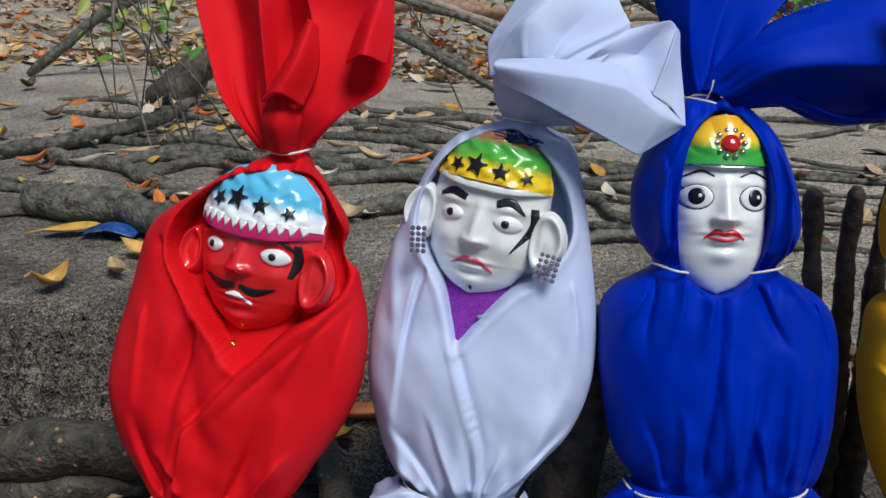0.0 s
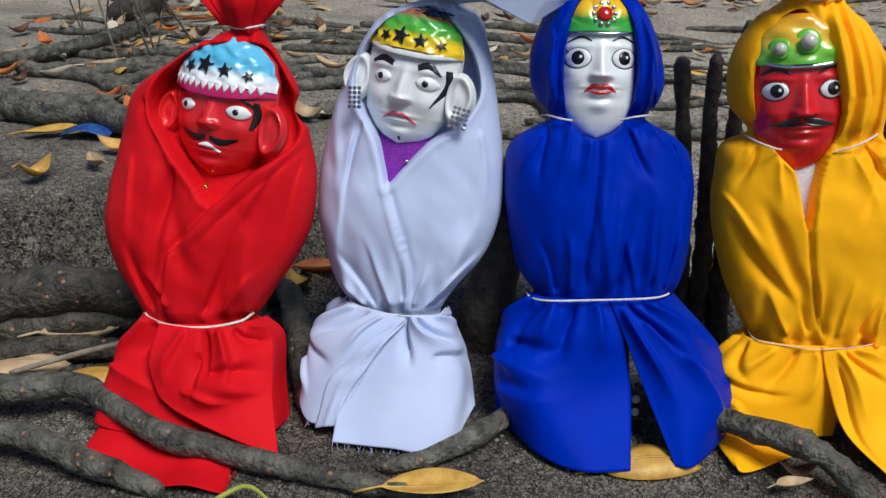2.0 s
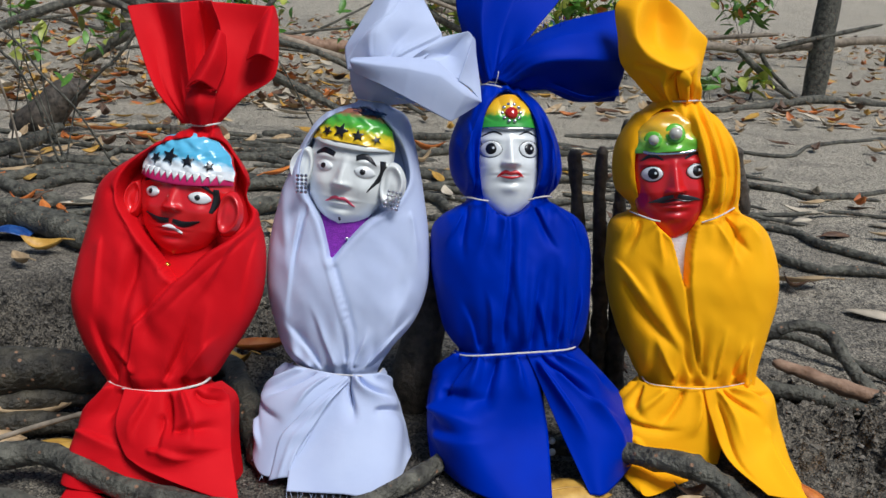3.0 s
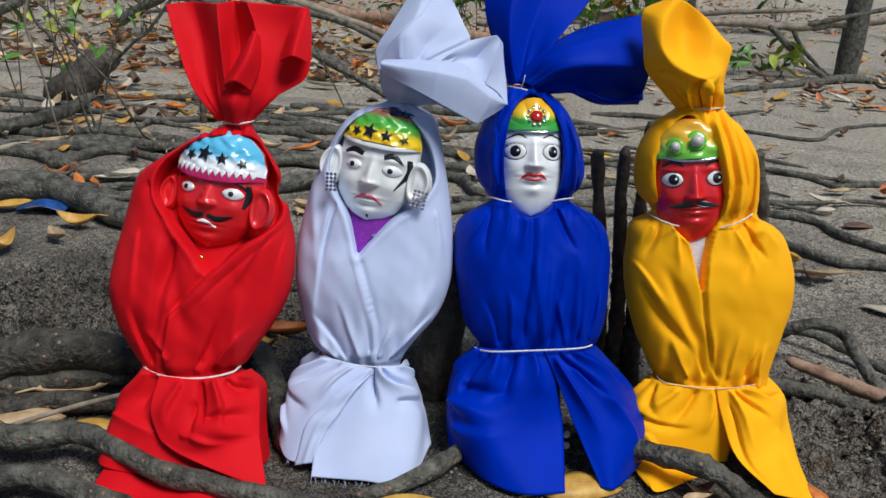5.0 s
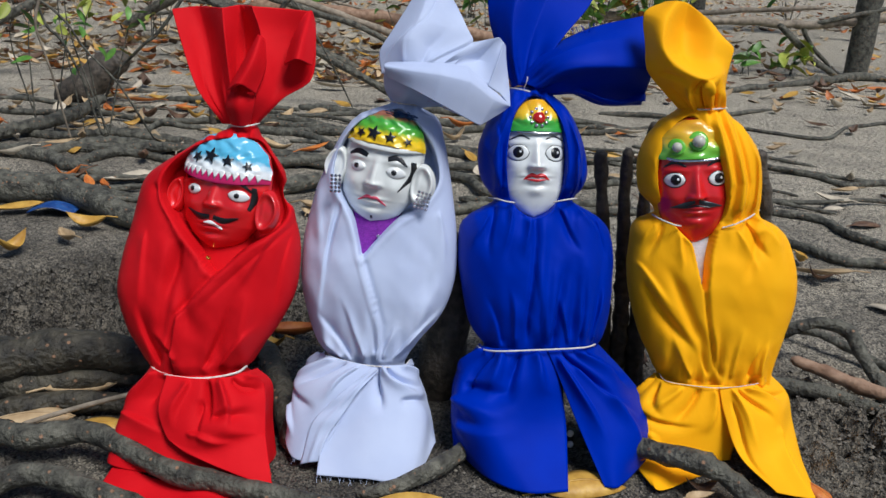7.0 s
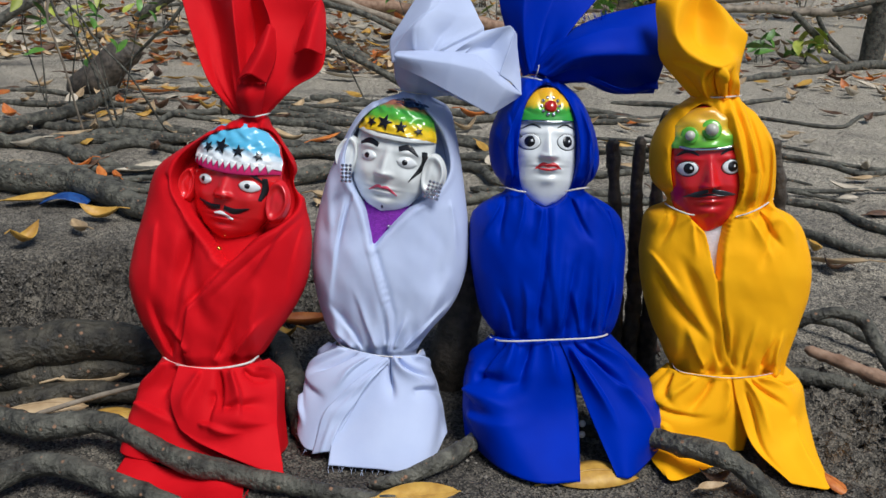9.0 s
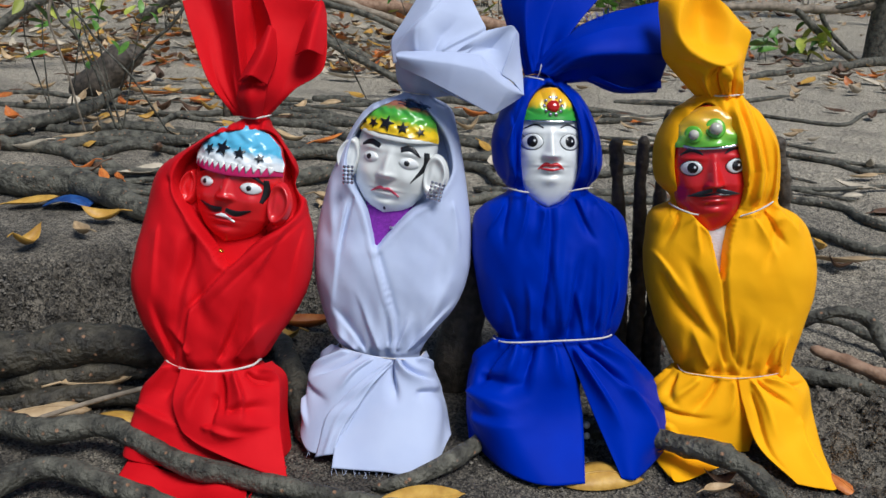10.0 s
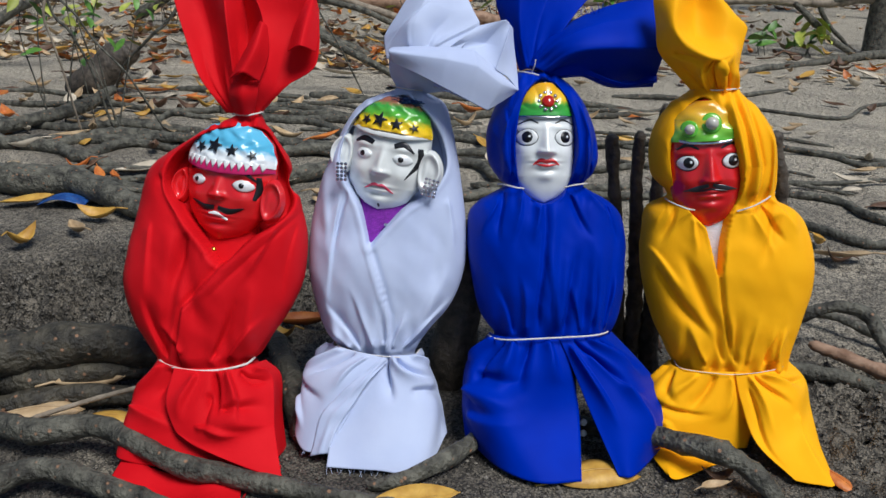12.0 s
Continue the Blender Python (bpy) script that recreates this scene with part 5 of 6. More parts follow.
def blue_head():
    h = Head(35, 129, 25, (-6, 269 + 64, -20), 0, 1, 92, 69, 20.3, 53, 42, 12, 1.5)
    h.shell(PALE_P)
    h.shell(CROWN_A, 92, 127.5, 4, 70, 90, lambda x, y: 2.4 * np.abs(np.cos(np.arctan2(x, y - 82) * 5.5)) * step(96, 104, y))
    h.stroke([(-36, 95), (-18, 91), (0, 90), (18, 91), (36, 95)], [2.4, 2.4, 2.4, 2.4, 2.4], SILVER_P, 3.6)
    for k in range(10):
        a = k * math.pi / 5
        h.ball(1 + 9.5 * math.cos(a), 107 + 9.5 * math.sin(a), 2.2, SILVER_P, 4, 0.4)
    h.oval(1, 107, 7.2, 7.2, GEM_P, 4.6, dome=4.0)
    for sx in (-1, 1):
        h.oval(sx * 20.3, 69, 11.8, 9.0, BLACK_P, 0.5, dome=0.3, almond=1.1)
        h.oval(sx * 20.3, 69, 11.1, 8.4, EYE_P, 0.9, dome=0.8, almond=1.1)
        h.oval(sx * 20.3, 69.4, 5.6, 6.0, BLACK_P, 1.7, dome=0.4)
        # pale dot set on the pupil as a painted highlight
        h.oval(sx * 20.3 + 2, 70, 1.2, 1.4, EYE_P, 2.4, n=12)
        h.stroke([(sx * 9, 84), (sx * 18, 87.5), (sx * 30, 83)], [1.2, 2.0, 0.8], BLACK_P, 0.6)
        for q in (0, 1, 2):
            h.stroke([(sx * (26 + q), 72 + q * 1.2), (sx * (29 + q), 75 + q * 1.6)], [0.8, 0.4], BLACK_P, 0.6, n=5)
    h.stroke([(-14, 40.0), (-6, 44.8), (0, 43.4), (6, 44.8), (14, 40.0)], [1, 4.2, 4.0, 4.2, 1], LIP_P, 0.8)
    h.stroke([(-11, 40.6), (0, 39.0), (11, 40.6)], [0.8, 3.0, 0.8], LIP_P, 0.8)
    h.neck(SHIRT_K, 20, -270, 38, 6)
    for y in (-238, -250):
        h.ball(46, y, 4.0, EYE_P, 14, 0.5, 0.6)
    h.done("blue", "white-faced doll with red lips and a jewelled crown")


def yellow_head():
    h = Head(42, 135, 29, (-25, 243 + 67, -20), -9, 6, 94, 71, 22.5, 52, 38, 13, 1.25)
    h.shell(RED_P)
    h.shell(CROWN_B, 93, 133.5, 4, 70, 90, lambda x, y: 1.6 * np.sin(y * 0.35) * np.cos(x * 0.15))
    h.stroke([(-40, 97), (-20, 92), (0, 91), (20, 92), (40, 97)], [3, 3, 3, 3, 3], SILVER_P, 3.6)
    for x, y, r in ((-20, 106, 6.2), (2, 111, 7.8)):
        h.oval(x, y, r + 2.6, r + 2.6, CROWN_B, 4.4, dome=0.8)
        h.ball(x, y, r * 0.86, PEARL_P, 4, 0.5)
    for sx in (-1, 1):
        h.oval(sx * 22.5, 71, 11.4, 8.4, BLACK_P, 0.5, dome=0.3, almond=1.15)
        h.oval(sx * 22.5, 71, 10.4, 7.4, EYE_P, 0.9, dome=0.9, almond=1.15)
        h.oval(sx * 22.5 + 1, 71.4, 5.4, 5.6, BLACK_P, 1.9, dome=0.4)
        # highlight painted into the eye: a small pale dot off the pupil's middle
        h.oval(sx * 22.5 + 3, 72, 1.3, 1.5, EYE_P, 2.6, n=12)
        h.stroke([(sx * 11, 85), (sx * 22, 90), (sx * 33, 85)], [1.5, 4, 1.2], BLACK_P, 0.6)
        h.stroke([(sx * 2, 47), (sx * 14, 44), (sx * 27, 41)], [4, 5, 0.8], GREY_P, 1.0)
    h.stroke([(-26, 42), (-13, 41), (0, 43), (13, 41), (26, 42)], [0.6, 1.4, 1.8, 1.4, 0.6], BLACK_P, 0.9)
    h.neck(SHIRT_W, 20, -70, 26, 13)
    h.neck(SHIRT_W, -70, -232, 32, 0)
    h.spot([(4, -18), (22, -18), (22, -28), (4, -28)], BRASS_P, 8, 0, 0.8, 4)
    h.done("yellow", "red-faced doll with grey moustache and pearl-set crown")


red_head()
white_head()
blue_head()
yellow_head()


# ---- earrings ----
def earring(x, y, d, rows, cols, tilt):
    ob = new("earring")
    ob.matrix_world = FRAMES["white"] @ Matrix.Translation(place((x, y, d))) @ Matrix.Rotation(radians(tilt), 4, "Y")
    tagged(ob, "square silver bead earring hanging from the white doll's ear", "earring", "earrings")
    bm = bmesh.new()
    bmesh.ops.create_icosphere(bm, subdivisions=2, radius=0.0019)
    bead = part("bead", bm, SILVER_P, ob)
    for r in range(rows):
        for c in range(cols):
            one = bead if r == c == 0 else bead.copy()
            if one is not bead:
                scene.collection.objects.link(one)
            one.location = ((c - (cols - 1) / 2) * 0.0041, 0, -r * 0.0041)


earring(-36, 299, 10, 5, 3, 0)
earring(59, 284, 10, 5, 4, 14)


# ---- leaves ----
LEAF = {
    "ochre": material("ochre_leaf", (0.42, 0.22, 0.035), 0.5, (0.60, 0.36, 0.07), 60, 0.3, 200, island=0.25),
    "tan": material("tan_dry_leaf", (0.34, 0.23, 0.12), 0.6, (0.52, 0.38, 0.22), 60, 0.3, 200, island=0.3),
    "pale": material("pale_dry_leaf", (0.42, 0.36, 0.27), 0.65, (0.58, 0.50, 0.38), 50, 0.3, 200, island=0.25),
    "orange": material("orange_leaf", (0.42, 0.10, 0.015), 0.5, (0.58, 0.20, 0.04), 60, 0.3, 200, island=0.3),
    "brown": material("brown_dead_leaf", (0.06, 0.028, 0.015), 0.6, (0.16, 0.085, 0.045), 60, 0.4, 200, island=0.3),
    "green": material("green_leaf", (0.06, 0.16, 0.02), 0.45, (0.13, 0.30, 0.04), 60, 0.2, 200, island=0.3),
    "lime": material("yellow_green_leaf", (0.28, 0.34, 0.04), 0.5, (0.40, 0.42, 0.08), 60, 0.2, 200, island=0.3),
}


def leaf_points(length, width, curl, cup, twist, n=13, m=5):
    s = np.linspace(0, 1, n)[:, None]
    t = np.linspace(-1, 1, m)[None, :]
    w = width / 2 * np.sin(np.pi * s ** 0.85) ** 0.8
    x = (s - 0.5) * length + 0 * t
    y = w * t + 0.06 * length * np.sin(s * 3.0)
    z = curl * length * (s - 0.5) ** 2 * 2 + cup * w * t ** 2 + twist * w * t * (s - 0.3) + 0.0015
    return np.stack([x, y, z], -1)


def leaf_bmesh(length, width, curl, cup, twist, stem=0.25):
    bm = bmesh.new()
    p = leaf_points(length, width, curl, cup, twist)
    add_grid(bm, p)
    mid = p[:, 2] + np.array((0, 0, 0.0004))
    tip = mid[0] - np.array((length * stem, 0.004, 0.002))
    path = np.concatenate([[tip, (tip + mid[0]) / 2], mid])
    add_tube(bm, path, np.linspace(0.0009, 0.0003, len(path)), 5)
    return bm


SHAPES = [(0.085, 0.030, 0.25, 0.5, 0.2), (0.075, 0.032, 0.6, 0.8, -0.4), (0.10, 0.034, 0.15, 0.4, 0.5), (0.065, 0.030, 0.9, 0.6, 0.6), (0.09, 0.040, -0.2, -0.3, 0.3), (0.07, 0.022, 0.4, 1.2, -0.2)]
LEAF_DATA = {}


def fallen_leaf(kind, shape, x, y, z, turn, tip=0.0, roll=0.0, size=1.0, label=""):
    key = (kind, shape)
    if key not in LEAF_DATA:
        ob = finish("fallen_leaf", leaf_bmesh(*SHAPES[shape]), LEAF[kind])
        md = ob.modifiers.new("thickness", "SOLIDIFY")
        md.thickness = 0.0006
        LEAF_DATA[key] = ob
    else:
        ob = LEAF_DATA[key].copy()
        scene.collection.objects.link(ob)
    ob.matrix_world = pose(x, y, z, roll, tip, turn) @ Matrix.Scale(size, 4)
    words = {"ochre": "yellow ochre fallen leaf curling on dark sand", "tan": "dry tan fallen leaf lying on sand", "pale": "bleached pale dry leaf on sand", "orange": "rusty orange fallen leaf among roots", "brown": "dead dark brown curled leaf on sand", "green": "fresh green leaf on a thin twig", "lime": "yellow-green leaf hanging from a branch"}
    return tagged(ob, label or words[kind], "leaf", "fallen leaves" if kind not in ("green", "lime") else "leaves on twigs")


NAMED = [
    ("ochre", 1, -0.50, 1.25, 175, 1.0), ("tan", 5, -0.505, 1.17, 130, 1.0), ("ochre", 3, -0.571, 1.10, 70, 1.0), ("ochre", 2, -0.66, 1.33, 10, 1.0),
    ("ochre", 4, -0.262, 0.540, 8, 1.0), ("orange", 0, -0.15, 1.95, 40, 1.1), ("tan", 1, -0.05, 2.04, 0, 1.0), ("pale", 0, 1.10, 1.66, 150, 1.0),
    ("tan", 2, 0.835, 1.13, 170, 1.15), ("pale", 4, 0.90, 0.99, 150, 1.0), ("pale", 1, 1.795, 3.10, 30, 1.3), ("pale", 3, 1.25, 1.87, 60, 0.8),
    ("pale", 5, 1.23, 2.17, 20, 0.8), ("pale", 2, -0.2, 3.03, 170, 1.5), ("tan", 0, -0.05, 3.14, 20, 1.2), ("orange", 1, 0.26, 2.34, 10, 1.3),
    ("pale", 0, 0.785, 2.37, 5, 1.3), ("ochre", 4, 0.655, 2.10, 165, 1.2), ("tan", 3, 0.60, 2.30, 10, 1.0), ("orange", 5, -0.062, 0.785, 10, 1.1),
    ("ochre", 3, -0.09, 0.76, 140, 0.8), ("brown", 1, 0.405, 0.735, 80, 0.8), ("ochre", 2, 0.090, 0.396, 4, 0.85), ("ochre", 4, 0.278, 0.450, 6, 1.0),
    ("orange", 5, 0.335, 0.485, 20, 0.6), ("brown", 3, 0.40, 0.445, 165, 0.5), ("tan", 5, 0.39, 0.425, 15, 0.5), ("ochre", 4, 0.575, 0.77, 40, 0.8), ("orange", 4, 0.530, 0.452, 120, 0.6),
    ("tan", 0, 1.20, 1.46, 170, 0.9), ("brown", 4, 1.10, 1.48, 20, 1.0), ("orange", 3, 1.30, 1.75, 70, 0.9), ("tan", 5, -0.29, 0.60, 15, 1.1), ("orange", 3, -0.20, 0.66, 40, 0.5),
    ("brown", 4, -0.39, 0.545, 10, 1.0), ("tan", 4, -0.345, 0.550, 12, 1.35), ("brown", 0, -0.40, 0.545, 160, 0.8), ("ochre", 0, -0.47, 2.30, 0, 1.0), ("pale", 4, 1.08, 1.60, 10, 0.6),
]
rng = random.Random(7)
for kind, shape, x, y, turn, size in NAMED:
    fallen_leaf(kind, shape, x, y, max(0.0, ground_height(x, y)) + 0.006, turn, rng.uniform(-8, 8), rng.uniform(-12, 12), size)
for i in range(330):
    y = 1.0 + 3.6 * rng.random() ** 1.2
    left = rng.random() < 0.62
    half = 0.55 * (y + 0.35)
    x = 0.1 + (-half * rng.random() if left else half * 1.15 * rng.random())
    if left and y > 1.6 and rng.random() < 0.5:
        x = -0.82 + rng.gauss(0, 0.26)
        y = 2.35 + rng.gauss(0, 0.34)
    elif y < 1.5 and (x < -0.15 or rng.random() < 0.7):
        continue
    kind = rng.choice(["ochre", "tan", "tan", "pale", "orange", "brown", "brown", "tan"])
    fallen_leaf(kind, rng.randrange(6), x, y, max(0.0, ground_height(x, y)) + 0.005, rng.uniform(0, 360), rng.uniform(-14, 14), rng.uniform(-18, 18), rng.uniform(0.65, 1.15))


GRIT = material("sand_grit", (0.07, 0.062, 0.052), 0.85, (0.20, 0.18, 0.15), 300, 0.3, 900, island=0.5)


def litter():
    """The far carpet of leaves and bits."""
    bm = bmesh.new()
    base = [leaf_points(a, b, c, d, e, 5, 3) for a, b, c, d, e in SHAPES]
    for i in range(4600):
        y = 3.2 + 9 * rng.random() ** 1.5
        x = 0.3 + (rng.random() - 0.48) * 1.25 * (y + 0.6)
        if x > 0.7 and y < 7 and rng.random() < 0.7:
            continue
        p = base[rng.randrange(6)].reshape(-1, 3) * rng.uniform(0.7, 1.4)
        m = pose(x, y, ground_height(x, y) + 0.006, rng.uniform(-20, 20), rng.uniform(-20, 20), rng.uniform(0, 360))
        q = np.array([m @ Vector(v) for v in p]).reshape(5, 3, 3)
        add_grid(bm, q, rng.choice([0, 0, 1, 2, 3, 4]))
    tagged(finish("leaf_litter", bm, [LEAF["tan"], LEAF["pale"], LEAF["ochre"], LEAF["orange"], LEAF["brown"]]), "scattered dry leaves over the far sand", "leaf litter", kind="stuff")
    verts, faces = [], []
    octa = np.array(((1, 0, 0), (-1, 0, 0), (0, 1, 0), (0, -1, 0), (0, 0, 1), (0, 0, -1)), float)
    tris = np.array(((0, 2, 4), (2, 1, 4), (1, 3, 4), (3, 0, 4), (2, 0, 5), (1, 2, 5), (3, 1, 5), (0, 3, 5)))
    gr = np.random.RandomState(5)
    for i in range(12000):
        y = 0.33 + 1.5 * gr.rand() ** 1.6
        x = 0.12 + (gr.rand() - 0.5) * 1.25 * (y + 0.4)
        r = gr.uniform(0.0007, 0.0024) * (1.7 if gr.rand() < 0.06 else 1.0)
        p = octa * r * gr.uniform(0.6, 1.25, (6, 1)) * (1, 1, 0.75)
        faces.append(tris + 6 * i)
        verts.append(p + (x, y, ground_height(x, y) + r * 0.3))
    for i in range(12000, 15200):
        cx, cy, reach, _ = LUMPS[gr.randint(len(LUMPS))]
        x, y = cx + gr.normal(0, reach * 0.6), cy + gr.normal(0, reach * 0.5)
        if x < 0.58 and y < 0.66:
            x, y = 0.72 + gr.normal(0, 0.05), 0.56 + gr.normal(0, 0.06)
        r = gr.uniform(0.0018, 0.0042)
        p = octa * r * gr.uniform(0.6, 1.3, (6, 1)) * (1, 1, 0.8)
        faces.append(tris + 6 * i)
        verts.append(p + (x, y, ground_height(x, y) + r * 0.2))
    me = bpy.data.meshes.new("sand_grit")
    me.from_pydata(np.concatenate(verts).tolist(), [], np.concatenate(faces).tolist())
    me.materials.append(GRIT)
    tagged(new("sand_grit", me), "loose grit and crumbs of dark sand", "grit", kind="stuff")


litter()


# ---- twigs, branches and trees behind ----
TW = "thin dark leafless twig rising from the sand"
for i, pts in enumerate((
    [(-0.855, 1.95, 0.47, 0.005), (-0.819, 1.95, 0.308, 0.005), (-0.777, 1.95, 0.256, 0.005), (-0.735, 1.96, 0.15, 0.005), (-0.70, 1.98, 0.0, 0.005)],
    [(-0.53, 2.25, 0.38, 0.007), (-0.619, 2.25, 0.259, 0.007), (-0.663, 2.25, 0.222, 0.007), (-0.76, 2.3, 0.13, 0.006), (-0.84, 2.4, 0.02, 0.006)],
    [(-0.778, 1.95, 0.44, 0.002), (-0.78, 1.95, 0.31, 0.002), (-0.765, 1.95, 0.20, 0.002), (-0.74, 1.97, 0.0, 0.002)],
    [(-0.90, 1.9, 0.38, 0.005), (-0.808, 1.9, 0.358, 0.005), (-0.745, 1.9, 0.306, 0.004), (-0.705, 1.9, 0.245, 0.004), (-0.623, 1.9, 0.153, 0.004), (-0.56, 1.95, 0.01, 0.004)],
    [(-0.74, 1.9, 0.50, 0.006), (-0.795, 1.9, 0.377, 0.006), (-0.819, 1.9, 0.302, 0.005), (-0.80, 1.9, 0.22, 0.004), (-0.76, 1.92, 0.0, 0.004)],
    [(-0.44, 2.6, 0.50, 0.004), (-0.268, 2.6, 0.319, 0.004), (-0.164, 2.6, 0.152, 0.004), (-0.09, 2.62, 0.0, 0.004)],
)):
    root("twig", [(*q[:3], q[3] * 0.7) for q in pts], 120 + i, BARK_PALE if i == 4 else BARK, TW, "twig", "twigs behind the dolls", 7, 0.12, 60)
BR = "grey fallen branch propped over the sand"
for i, pts in enumerate((
    [(-1.30, 3.6, 0.62, 0.037), (-1.065, 3.6, 0.469, 0.037), (-0.846, 3.6, 0.335, 0.037), (-0.689, 3.6, 0.241, 0.032), (-0.45, 3.55, 0.15, 0.024), (-0.1, 3.5, 0.0, 0.02)],
    [(-2.2, 4.1, 0.44, 0.027), (-1.553, 4.0, 0.406, 0.025), (-1.162, 4.0, 0.363, 0.025), (-0.646, 4.0, 0.296, 0.021), (-0.1, 3.95, 0.16, 0.018), (0.3, 3.9, 0.0, 0.015)],
    [(-0.95, 3.3, 0.45, 0.013), (-0.551, 3.2, 0.343, 0.013), (-0.223, 3.2, 0.249, 0.013), (-0.04, 3.2, 0.19, 0.011), (0.3, 3.15, 0.0, 0.01)],
    [(-0.85, 2.75, 0.43, 0.012), (-0.437, 2.7, 0.268, 0.013), (-0.163, 2.7, 0.148, 0.013), (0.12, 2.66, 0.0, 0.012)],
    [(0.0, 2.95, 0.7, 0.011), (-0.196, 3.0, 0.484, 0.010), (-0.328, 3.0, 0.34, 0.009), (-0.55, 3.1, 0.08, 0.008), (-0.62, 3.1, 0.0, 0.008)],
    [(0.0, 4.45, 0.56, 0.022), (0.271, 4.5, 0.472, 0.021), (0.588, 4.5, 0.404, 0.018), (0.957, 4.5, 0.449, 0.015), (1.4, 4.6, 0.56, 0.012)],
    [(-1.6, 2.9, 0.0, 0.018), (-1.3, 3.0, 0.24, 0.018), (-0.9, 3.1, 0.40, 0.016), (-0.4, 3.3, 0.50, 0.014)],
    [(-1.5, 4.8, 0.0, 0.03), (-0.9, 4.7, 0.35, 0.028), (-0.2, 4.6, 0.62, 0.026)],
    [(1.0, 4.1, 0.25, 0.018), (1.472, 4.15, 0.25, 0.021), (1.983, 4.2, 0.25, 0.022), (2.11, 4.2, 0.25, 0.022), (2.6, 4.3, 0.30, 0.022), (3.4, 4.4, 0.36, 0.02)],
    [(1.94, 4.17, 0.25, 0.018), (2.094, 4.156, 0.12, 0.017), (2.31, 4.2, -0.01, 0.016)],
    [(2.08, 4.2, 0.25, 0.013), (2.12, 4.2, 0.17, 0.012), (2.22, 4.2, 0.08, 0.010), (2.3, 4.25, 0.0, 0.009)],
    [(2.15, 4.2, 0.26, 0.014), (2.35, 4.2, 0.31, 0.013), (2.7, 4.2, 0.40, 0.010)],
)):
    root("fallen_branch", pts, 140 + i, BARK if i not in (1, 8) else BARK_PALE, BR, "branch", "fallen branches", 9, 0.15, 30)
far = random.Random(77)
for i in range(16):
    y = far.uniform(4.2, 8.0)
    x = far.uniform(-0.6, 0.45) * y
    ll = far.uniform(0.9, 2.2)
    z0, z1 = far.uniform(0.0, 0.1), far.uniform(0.1, 0.7)
    if far.random() < 0.5:
        z0, z1 = z1, z0
    r = far.uniform(0.010, 0.026)
    root("fallen_branch", [(x + ll * (k / 3 - 0.5), y + far.uniform(-0.15, 0.15), z0 + (z1 - z0) * k / 3, r * (1 - 0.12 * k)) for k in range(4)], 200 + i, (BARK, BARK_PALE)[i % 3 == 0], BR, "branch", "fallen branches", 8, 0.15, 20)
root("fallen_log", [(-0.7, 4.2, 0.20, 0.036), (-0.319, 4.2, 0.20, 0.034), (0.059, 4.2, 0.166, 0.034), (0.408, 4.2, 0.118, 0.032), (0.95, 4.2, 0.03, 0.028)], 170, STRIP, "reddish-brown fallen log resting on branches", "log", "", 10, 0.15, 30)
root("rotten_stump", [(-1.02, 2.5, 0.0, 0.05), (-0.902, 2.5, 0.07, 0.055), (-0.822, 2.5, 0.13, 0.04), (-0.80, 2.5, 0.16, 0.02)], 171, BARK_DARK, "dark rotten stump among fallen leaves", "stump", "", 12, 0.4, 120)
root("root_stub", [(-0.49, 2.3, -0.01, 0.011), (-0.49, 2.3, 0.03, 0.011), (-0.487, 2.3, 0.065, 0.010)], 172, BARK_DARK, "short dark root stub sticking up", "root", "", 10, 0.25, 200)


def blade(bm, x, y, z, size, mat, rnd):
    p = leaf_points(0.075 * size, 0.030 * size, rnd.uniform(-0.4, 0.3), rnd.uniform(0.2, 0.6), rnd.uniform(-0.3, 0.3), 7, 3).reshape(-1, 3)
    m = pose(x, y, z, rnd.uniform(-50, 50), rnd.uniform(-40, 60), rnd.uniform(0, 360))
    add_grid(bm, np.array([m @ Vector(v) for v in p]).reshape(7, 3, 3), mat)


def shrub(name, x, y, z0, z1, spread, count, mats, size, seed, label, category="shrub"):
    """A small plant: forked stems and many single leaves."""
    r = random.Random(seed)
    ob = tagged(new(name), label, category, "plants behind the dolls")
    leaves = bmesh.new()
    tips = []
    for k in range(max(3, count // 14)):
        a = r.uniform(0, 2 * math.pi)
        e = (x + spread * math.cos(a) * r.uniform(0.2, 1), y + spread * math.sin(a) * r.uniform(0.2, 0.8), z0 + (z1 - z0) * r.uniform(0.5, 1.0))
        base = (x + r.uniform(-0.03, 0.03), y + r.uniform(-0.03, 0.03), -0.01)
        mid = ((base[0] + e[0]) / 2 + r.uniform(-0.04, 0.04), (base[1] + e[1]) / 2, (z0 * 0.3 + e[2]) / 2 + 0.03)
        path = crom([base, mid, e], np.linspace(0, 1, 14))
        st = bmesh.new()
        add_tube(st, path, np.linspace(0.0026, 0.001, 14), 6)
        part("stem", st, BARK, ob)
        tips.append(path)
    for k in range(count):
        p = tips[k % len(tips)][r.randrange(5, 14)]
        if p[2] > z0 * 0.8:
            blade(leaves, p[0] + r.gauss(0, 0.03 * size), p[1] + r.gauss(0, 0.03 * size), p[2] + r.gauss(0, 0.02 * size), size * r.uniform(0.6, 1.2), r.randrange(len(mats)), r)
    tagged(part("leaves", leaves, mats, ob, "many small loose leaves"), kind="stuff")


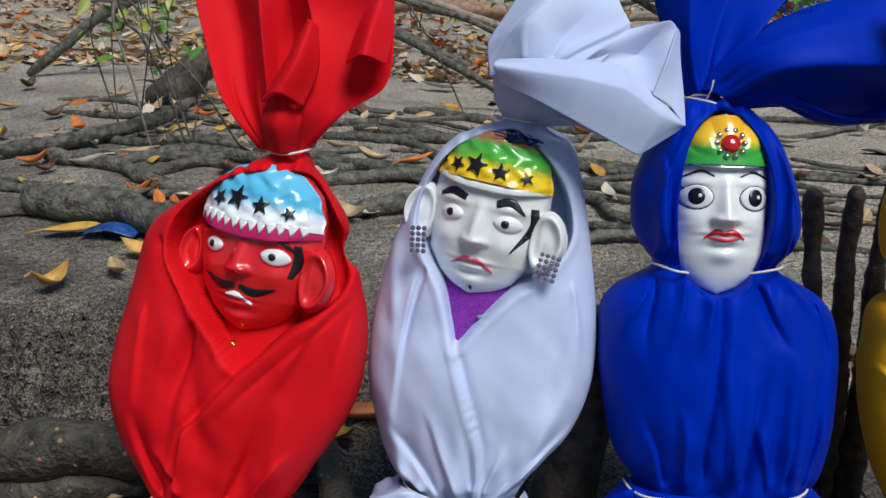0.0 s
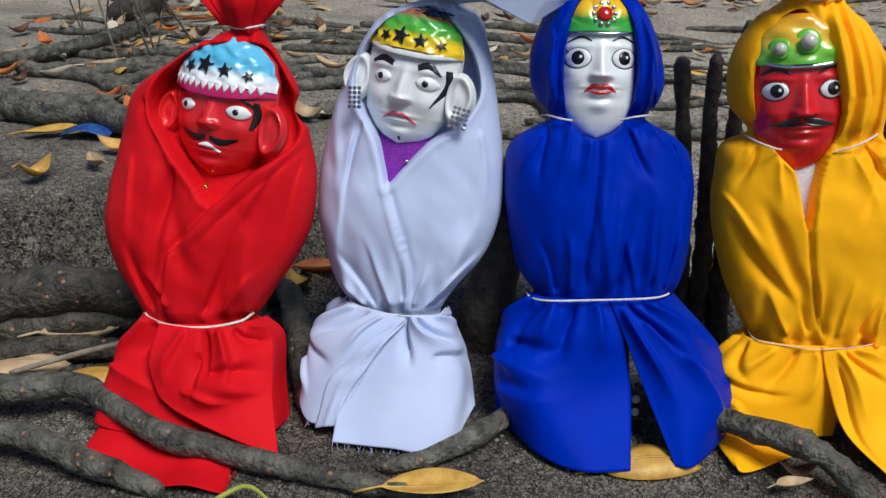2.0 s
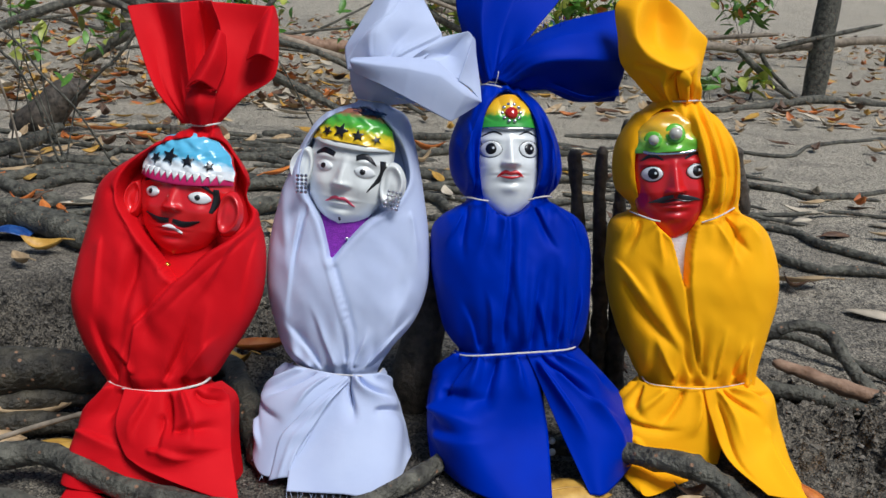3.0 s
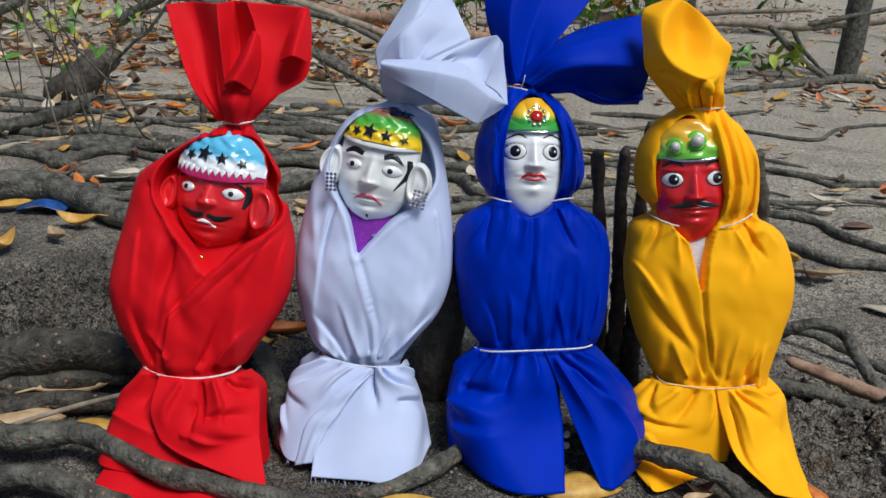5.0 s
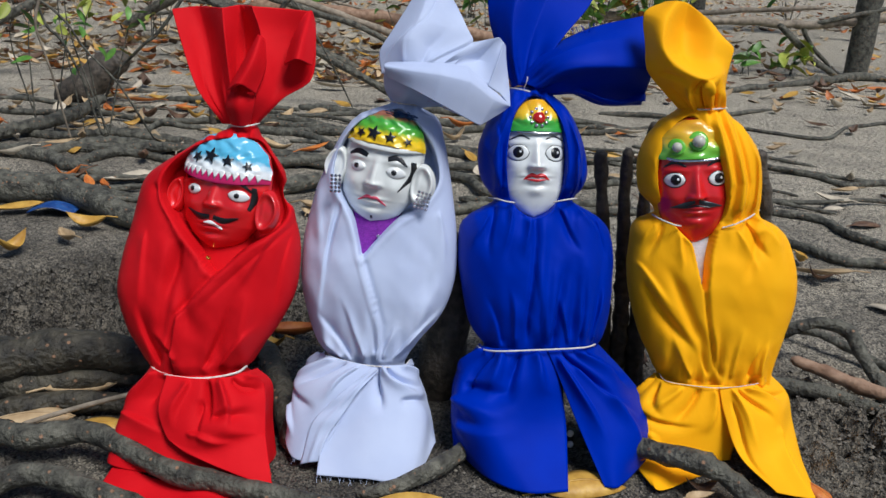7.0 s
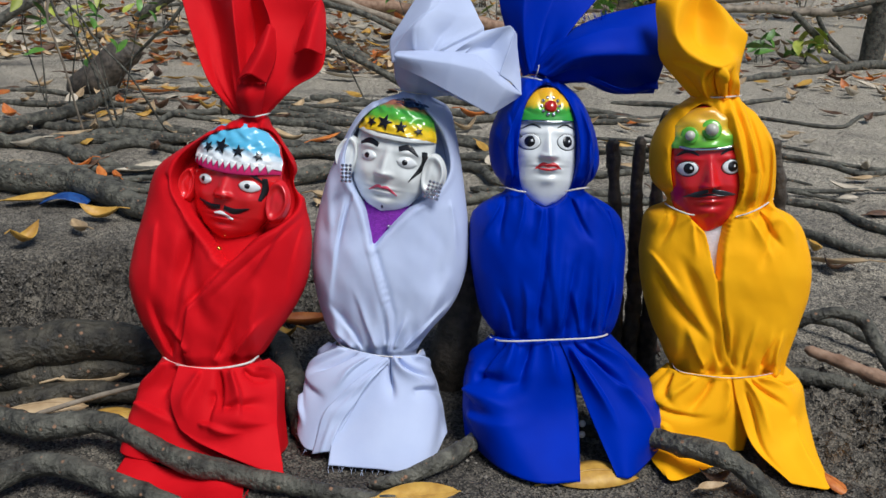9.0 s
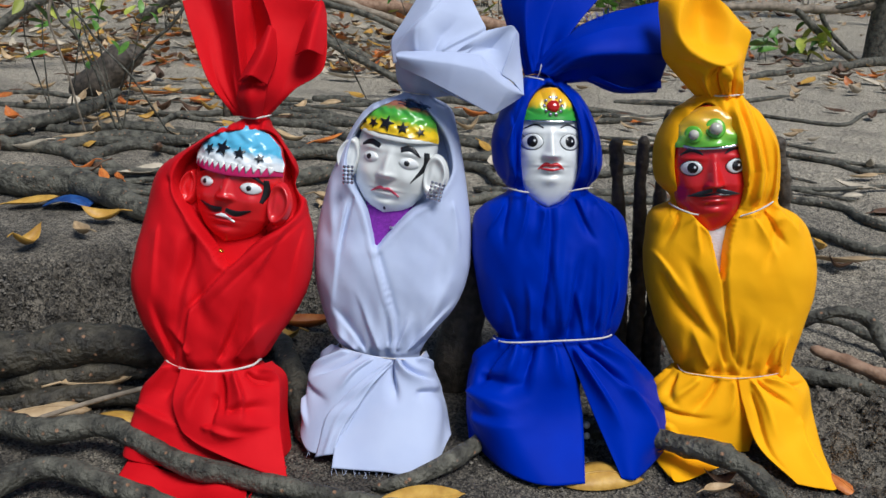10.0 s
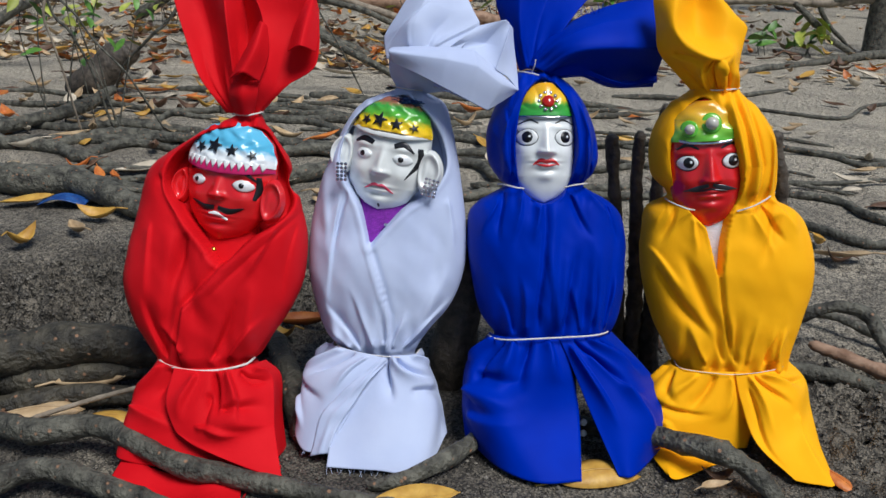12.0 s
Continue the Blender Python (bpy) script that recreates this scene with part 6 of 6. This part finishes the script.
GR, LM, OR = LEAF["green"], LEAF["lime"], LEAF["orange"]
shrub("seedling", -0.70, 2.0, 0.22, 0.40, 0.12, 26, [GR, GR, LM], 0.7, 1, "green seedling with small leaves between roots")
shrub("seedling", -0.90, 2.1, 0.22, 0.36, 0.10, 14, [GR, LM], 0.8, 2, "sparse green seedling with pale leaves")
shrub("seedling", 2.04, 4.15, 0.02, 0.11, 0.10, 22, [LM, LM, GR], 1.5, 3, "yellowing seedling with drooping leaves")
shrub("seedling", 1.80, 4.15, 0.05, 0.14, 0.04, 8, [GR], 1.5, 4, "single stem with a few green leaves")
for i, (x, y, z1, sp, n, s) in enumerate(((0.08, 4.1, 0.5, 0.2, 60, 1.0), (0.55, 4.7, 0.6, 0.3, 80, 1.2), (1.0, 4.0, 0.62, 0.25, 90, 1.3), (1.25, 4.1, 0.7, 0.25, 110, 1.4), (0.78, 4.4, 0.7, 0.25, 70, 1.3), (-0.5, 4.9, 0.6, 0.3, 70, 1.3), (-1.2, 4.4, 0.6, 0.3, 70, 1.2), (-1.9, 4.6, 0.8, 0.4, 90, 1.4), (2.0, 6.2, 0.8, 0.4, 110, 1.6), (3.2, 7.0, 0.9, 0.5, 120, 1.8), (-2.6, 6.0, 0.9, 0.5, 120, 1.8), (-0.8, 6.5, 0.9, 0.5, 120, 1.8), (0.6, 7.0, 0.9, 0.5, 120, 1.8), (1.6, 5.0, 0.65, 0.3, 60, 1.4))):
    shrub("shrub", x, y, 0.15, z1, sp, n, [GR, GR, LM, OR] if i % 3 == 0 else [GR, GR, LM], s, 20 + i, "low green shrub with loose leaves behind the branches")


def tree(name, x, y, h, r, seed, lean=0.0, label="slim grey-brown tree trunk rising from sand"):
    """A tapered trunk with limbs and a loose crown of single leaves."""
    rn = random.Random(seed)
    ob = tagged(new(name), label, "tree", "trees behind the dolls")
    trunk = crom([(x, y, -0.05), (x + lean * 0.3 * h, y, h * 0.33), (x + lean * 0.6 * h + rn.uniform(-0.1, 0.1), y, h * 0.66), (x + lean * h, y, h)], np.linspace(0, 1, 40))
    bm = bmesh.new()
    add_tube(bm, trunk, np.linspace(r, r * 0.35, 40), 14, 0, 0.18, seed)
    part("trunk", bm, BARK, ob)
    crown = bmesh.new()
    for k in range(7):
        p = trunk[rn.randrange(22, 40)]
        a = rn.uniform(0, 2 * math.pi)
        e = p + np.array((math.cos(a), math.sin(a), 0.5)) * rn.uniform(0.5, 1.2)
        path = crom([p, (p + e) / 2 + (0, 0, 0.1), e], np.linspace(0, 1, 10))
        lb = bmesh.new()
        add_tube(lb, path, np.linspace(r * 0.3, 0.006, 10), 7, 0, 0.15, seed + k)
        part("limb", lb, BARK, ob)
        for q in range(45):
            c = path[rn.randrange(3, 10)]
            blade(crown, c[0] + rn.gauss(0, 0.16), c[1] + rn.gauss(0, 0.16), c[2] + rn.gauss(0, 0.12), rn.uniform(1.2, 2.2), rn.randrange(2), rn)
    tagged(part("crown", crown, [GR, LM], ob, "loose crown of separate green leaves"), kind="stuff")


tree("tree", 2.425, 4.25, 3.2, 0.062, 5, 0.0)
tree("tree", 3.6, 6.5, 4.0, 0.07, 6, 0.03)
tree("tree", 4.6, 7.2, 4.0, 0.06, 7, -0.03)
tree("tree", 2.9, 8.5, 4.5, 0.08, 8, 0.02)
tree("tree", -1.9, 7.5, 4.5, 0.09, 9, 0.05)
tree("tree", -3.6, 8.0, 4.5, 0.08, 10, -0.03)
tree("tree", 0.4, 9.0, 4.5, 0.09, 11, 0.0)


# ---- blue plastic scrap ----
bm = bmesh.new()
g = crom([[(-0.64, 1.32, 0.004), (-0.60, 1.315, 0.018), (-0.55, 1.32, 0.006)], [(-0.63, 1.345, 0.012), (-0.59, 1.34, 0.024), (-0.545, 1.345, 0.010)], [(-0.62, 1.37, 0.004), (-0.585, 1.365, 0.014), (-0.54, 1.36, 0.004)]], np.linspace(0, 1, 20))
g = crom(g.transpose(1, 0, 2), np.linspace(0, 1, 20))
add_grid(bm, g)
ob = finish("plastic_scrap", bm, material("blue_plastic", (0.008, 0.04, 0.18), 0.4, (0.02, 0.09, 0.30), 80, 0.9, 120), solid=0.001)
tagged(ob, "crumpled blue plastic scrap beside a root", "scrap")
root("grass_blade", [(-0.085, 0.375, 0.003, 0.002), (-0.06, 0.385, 0.010, 0.002), (-0.035, 0.37, 0.006, 0.0012)], 190, LEAF["lime"], "bent green blade of grass on sand", "grass", wobble=0.05)
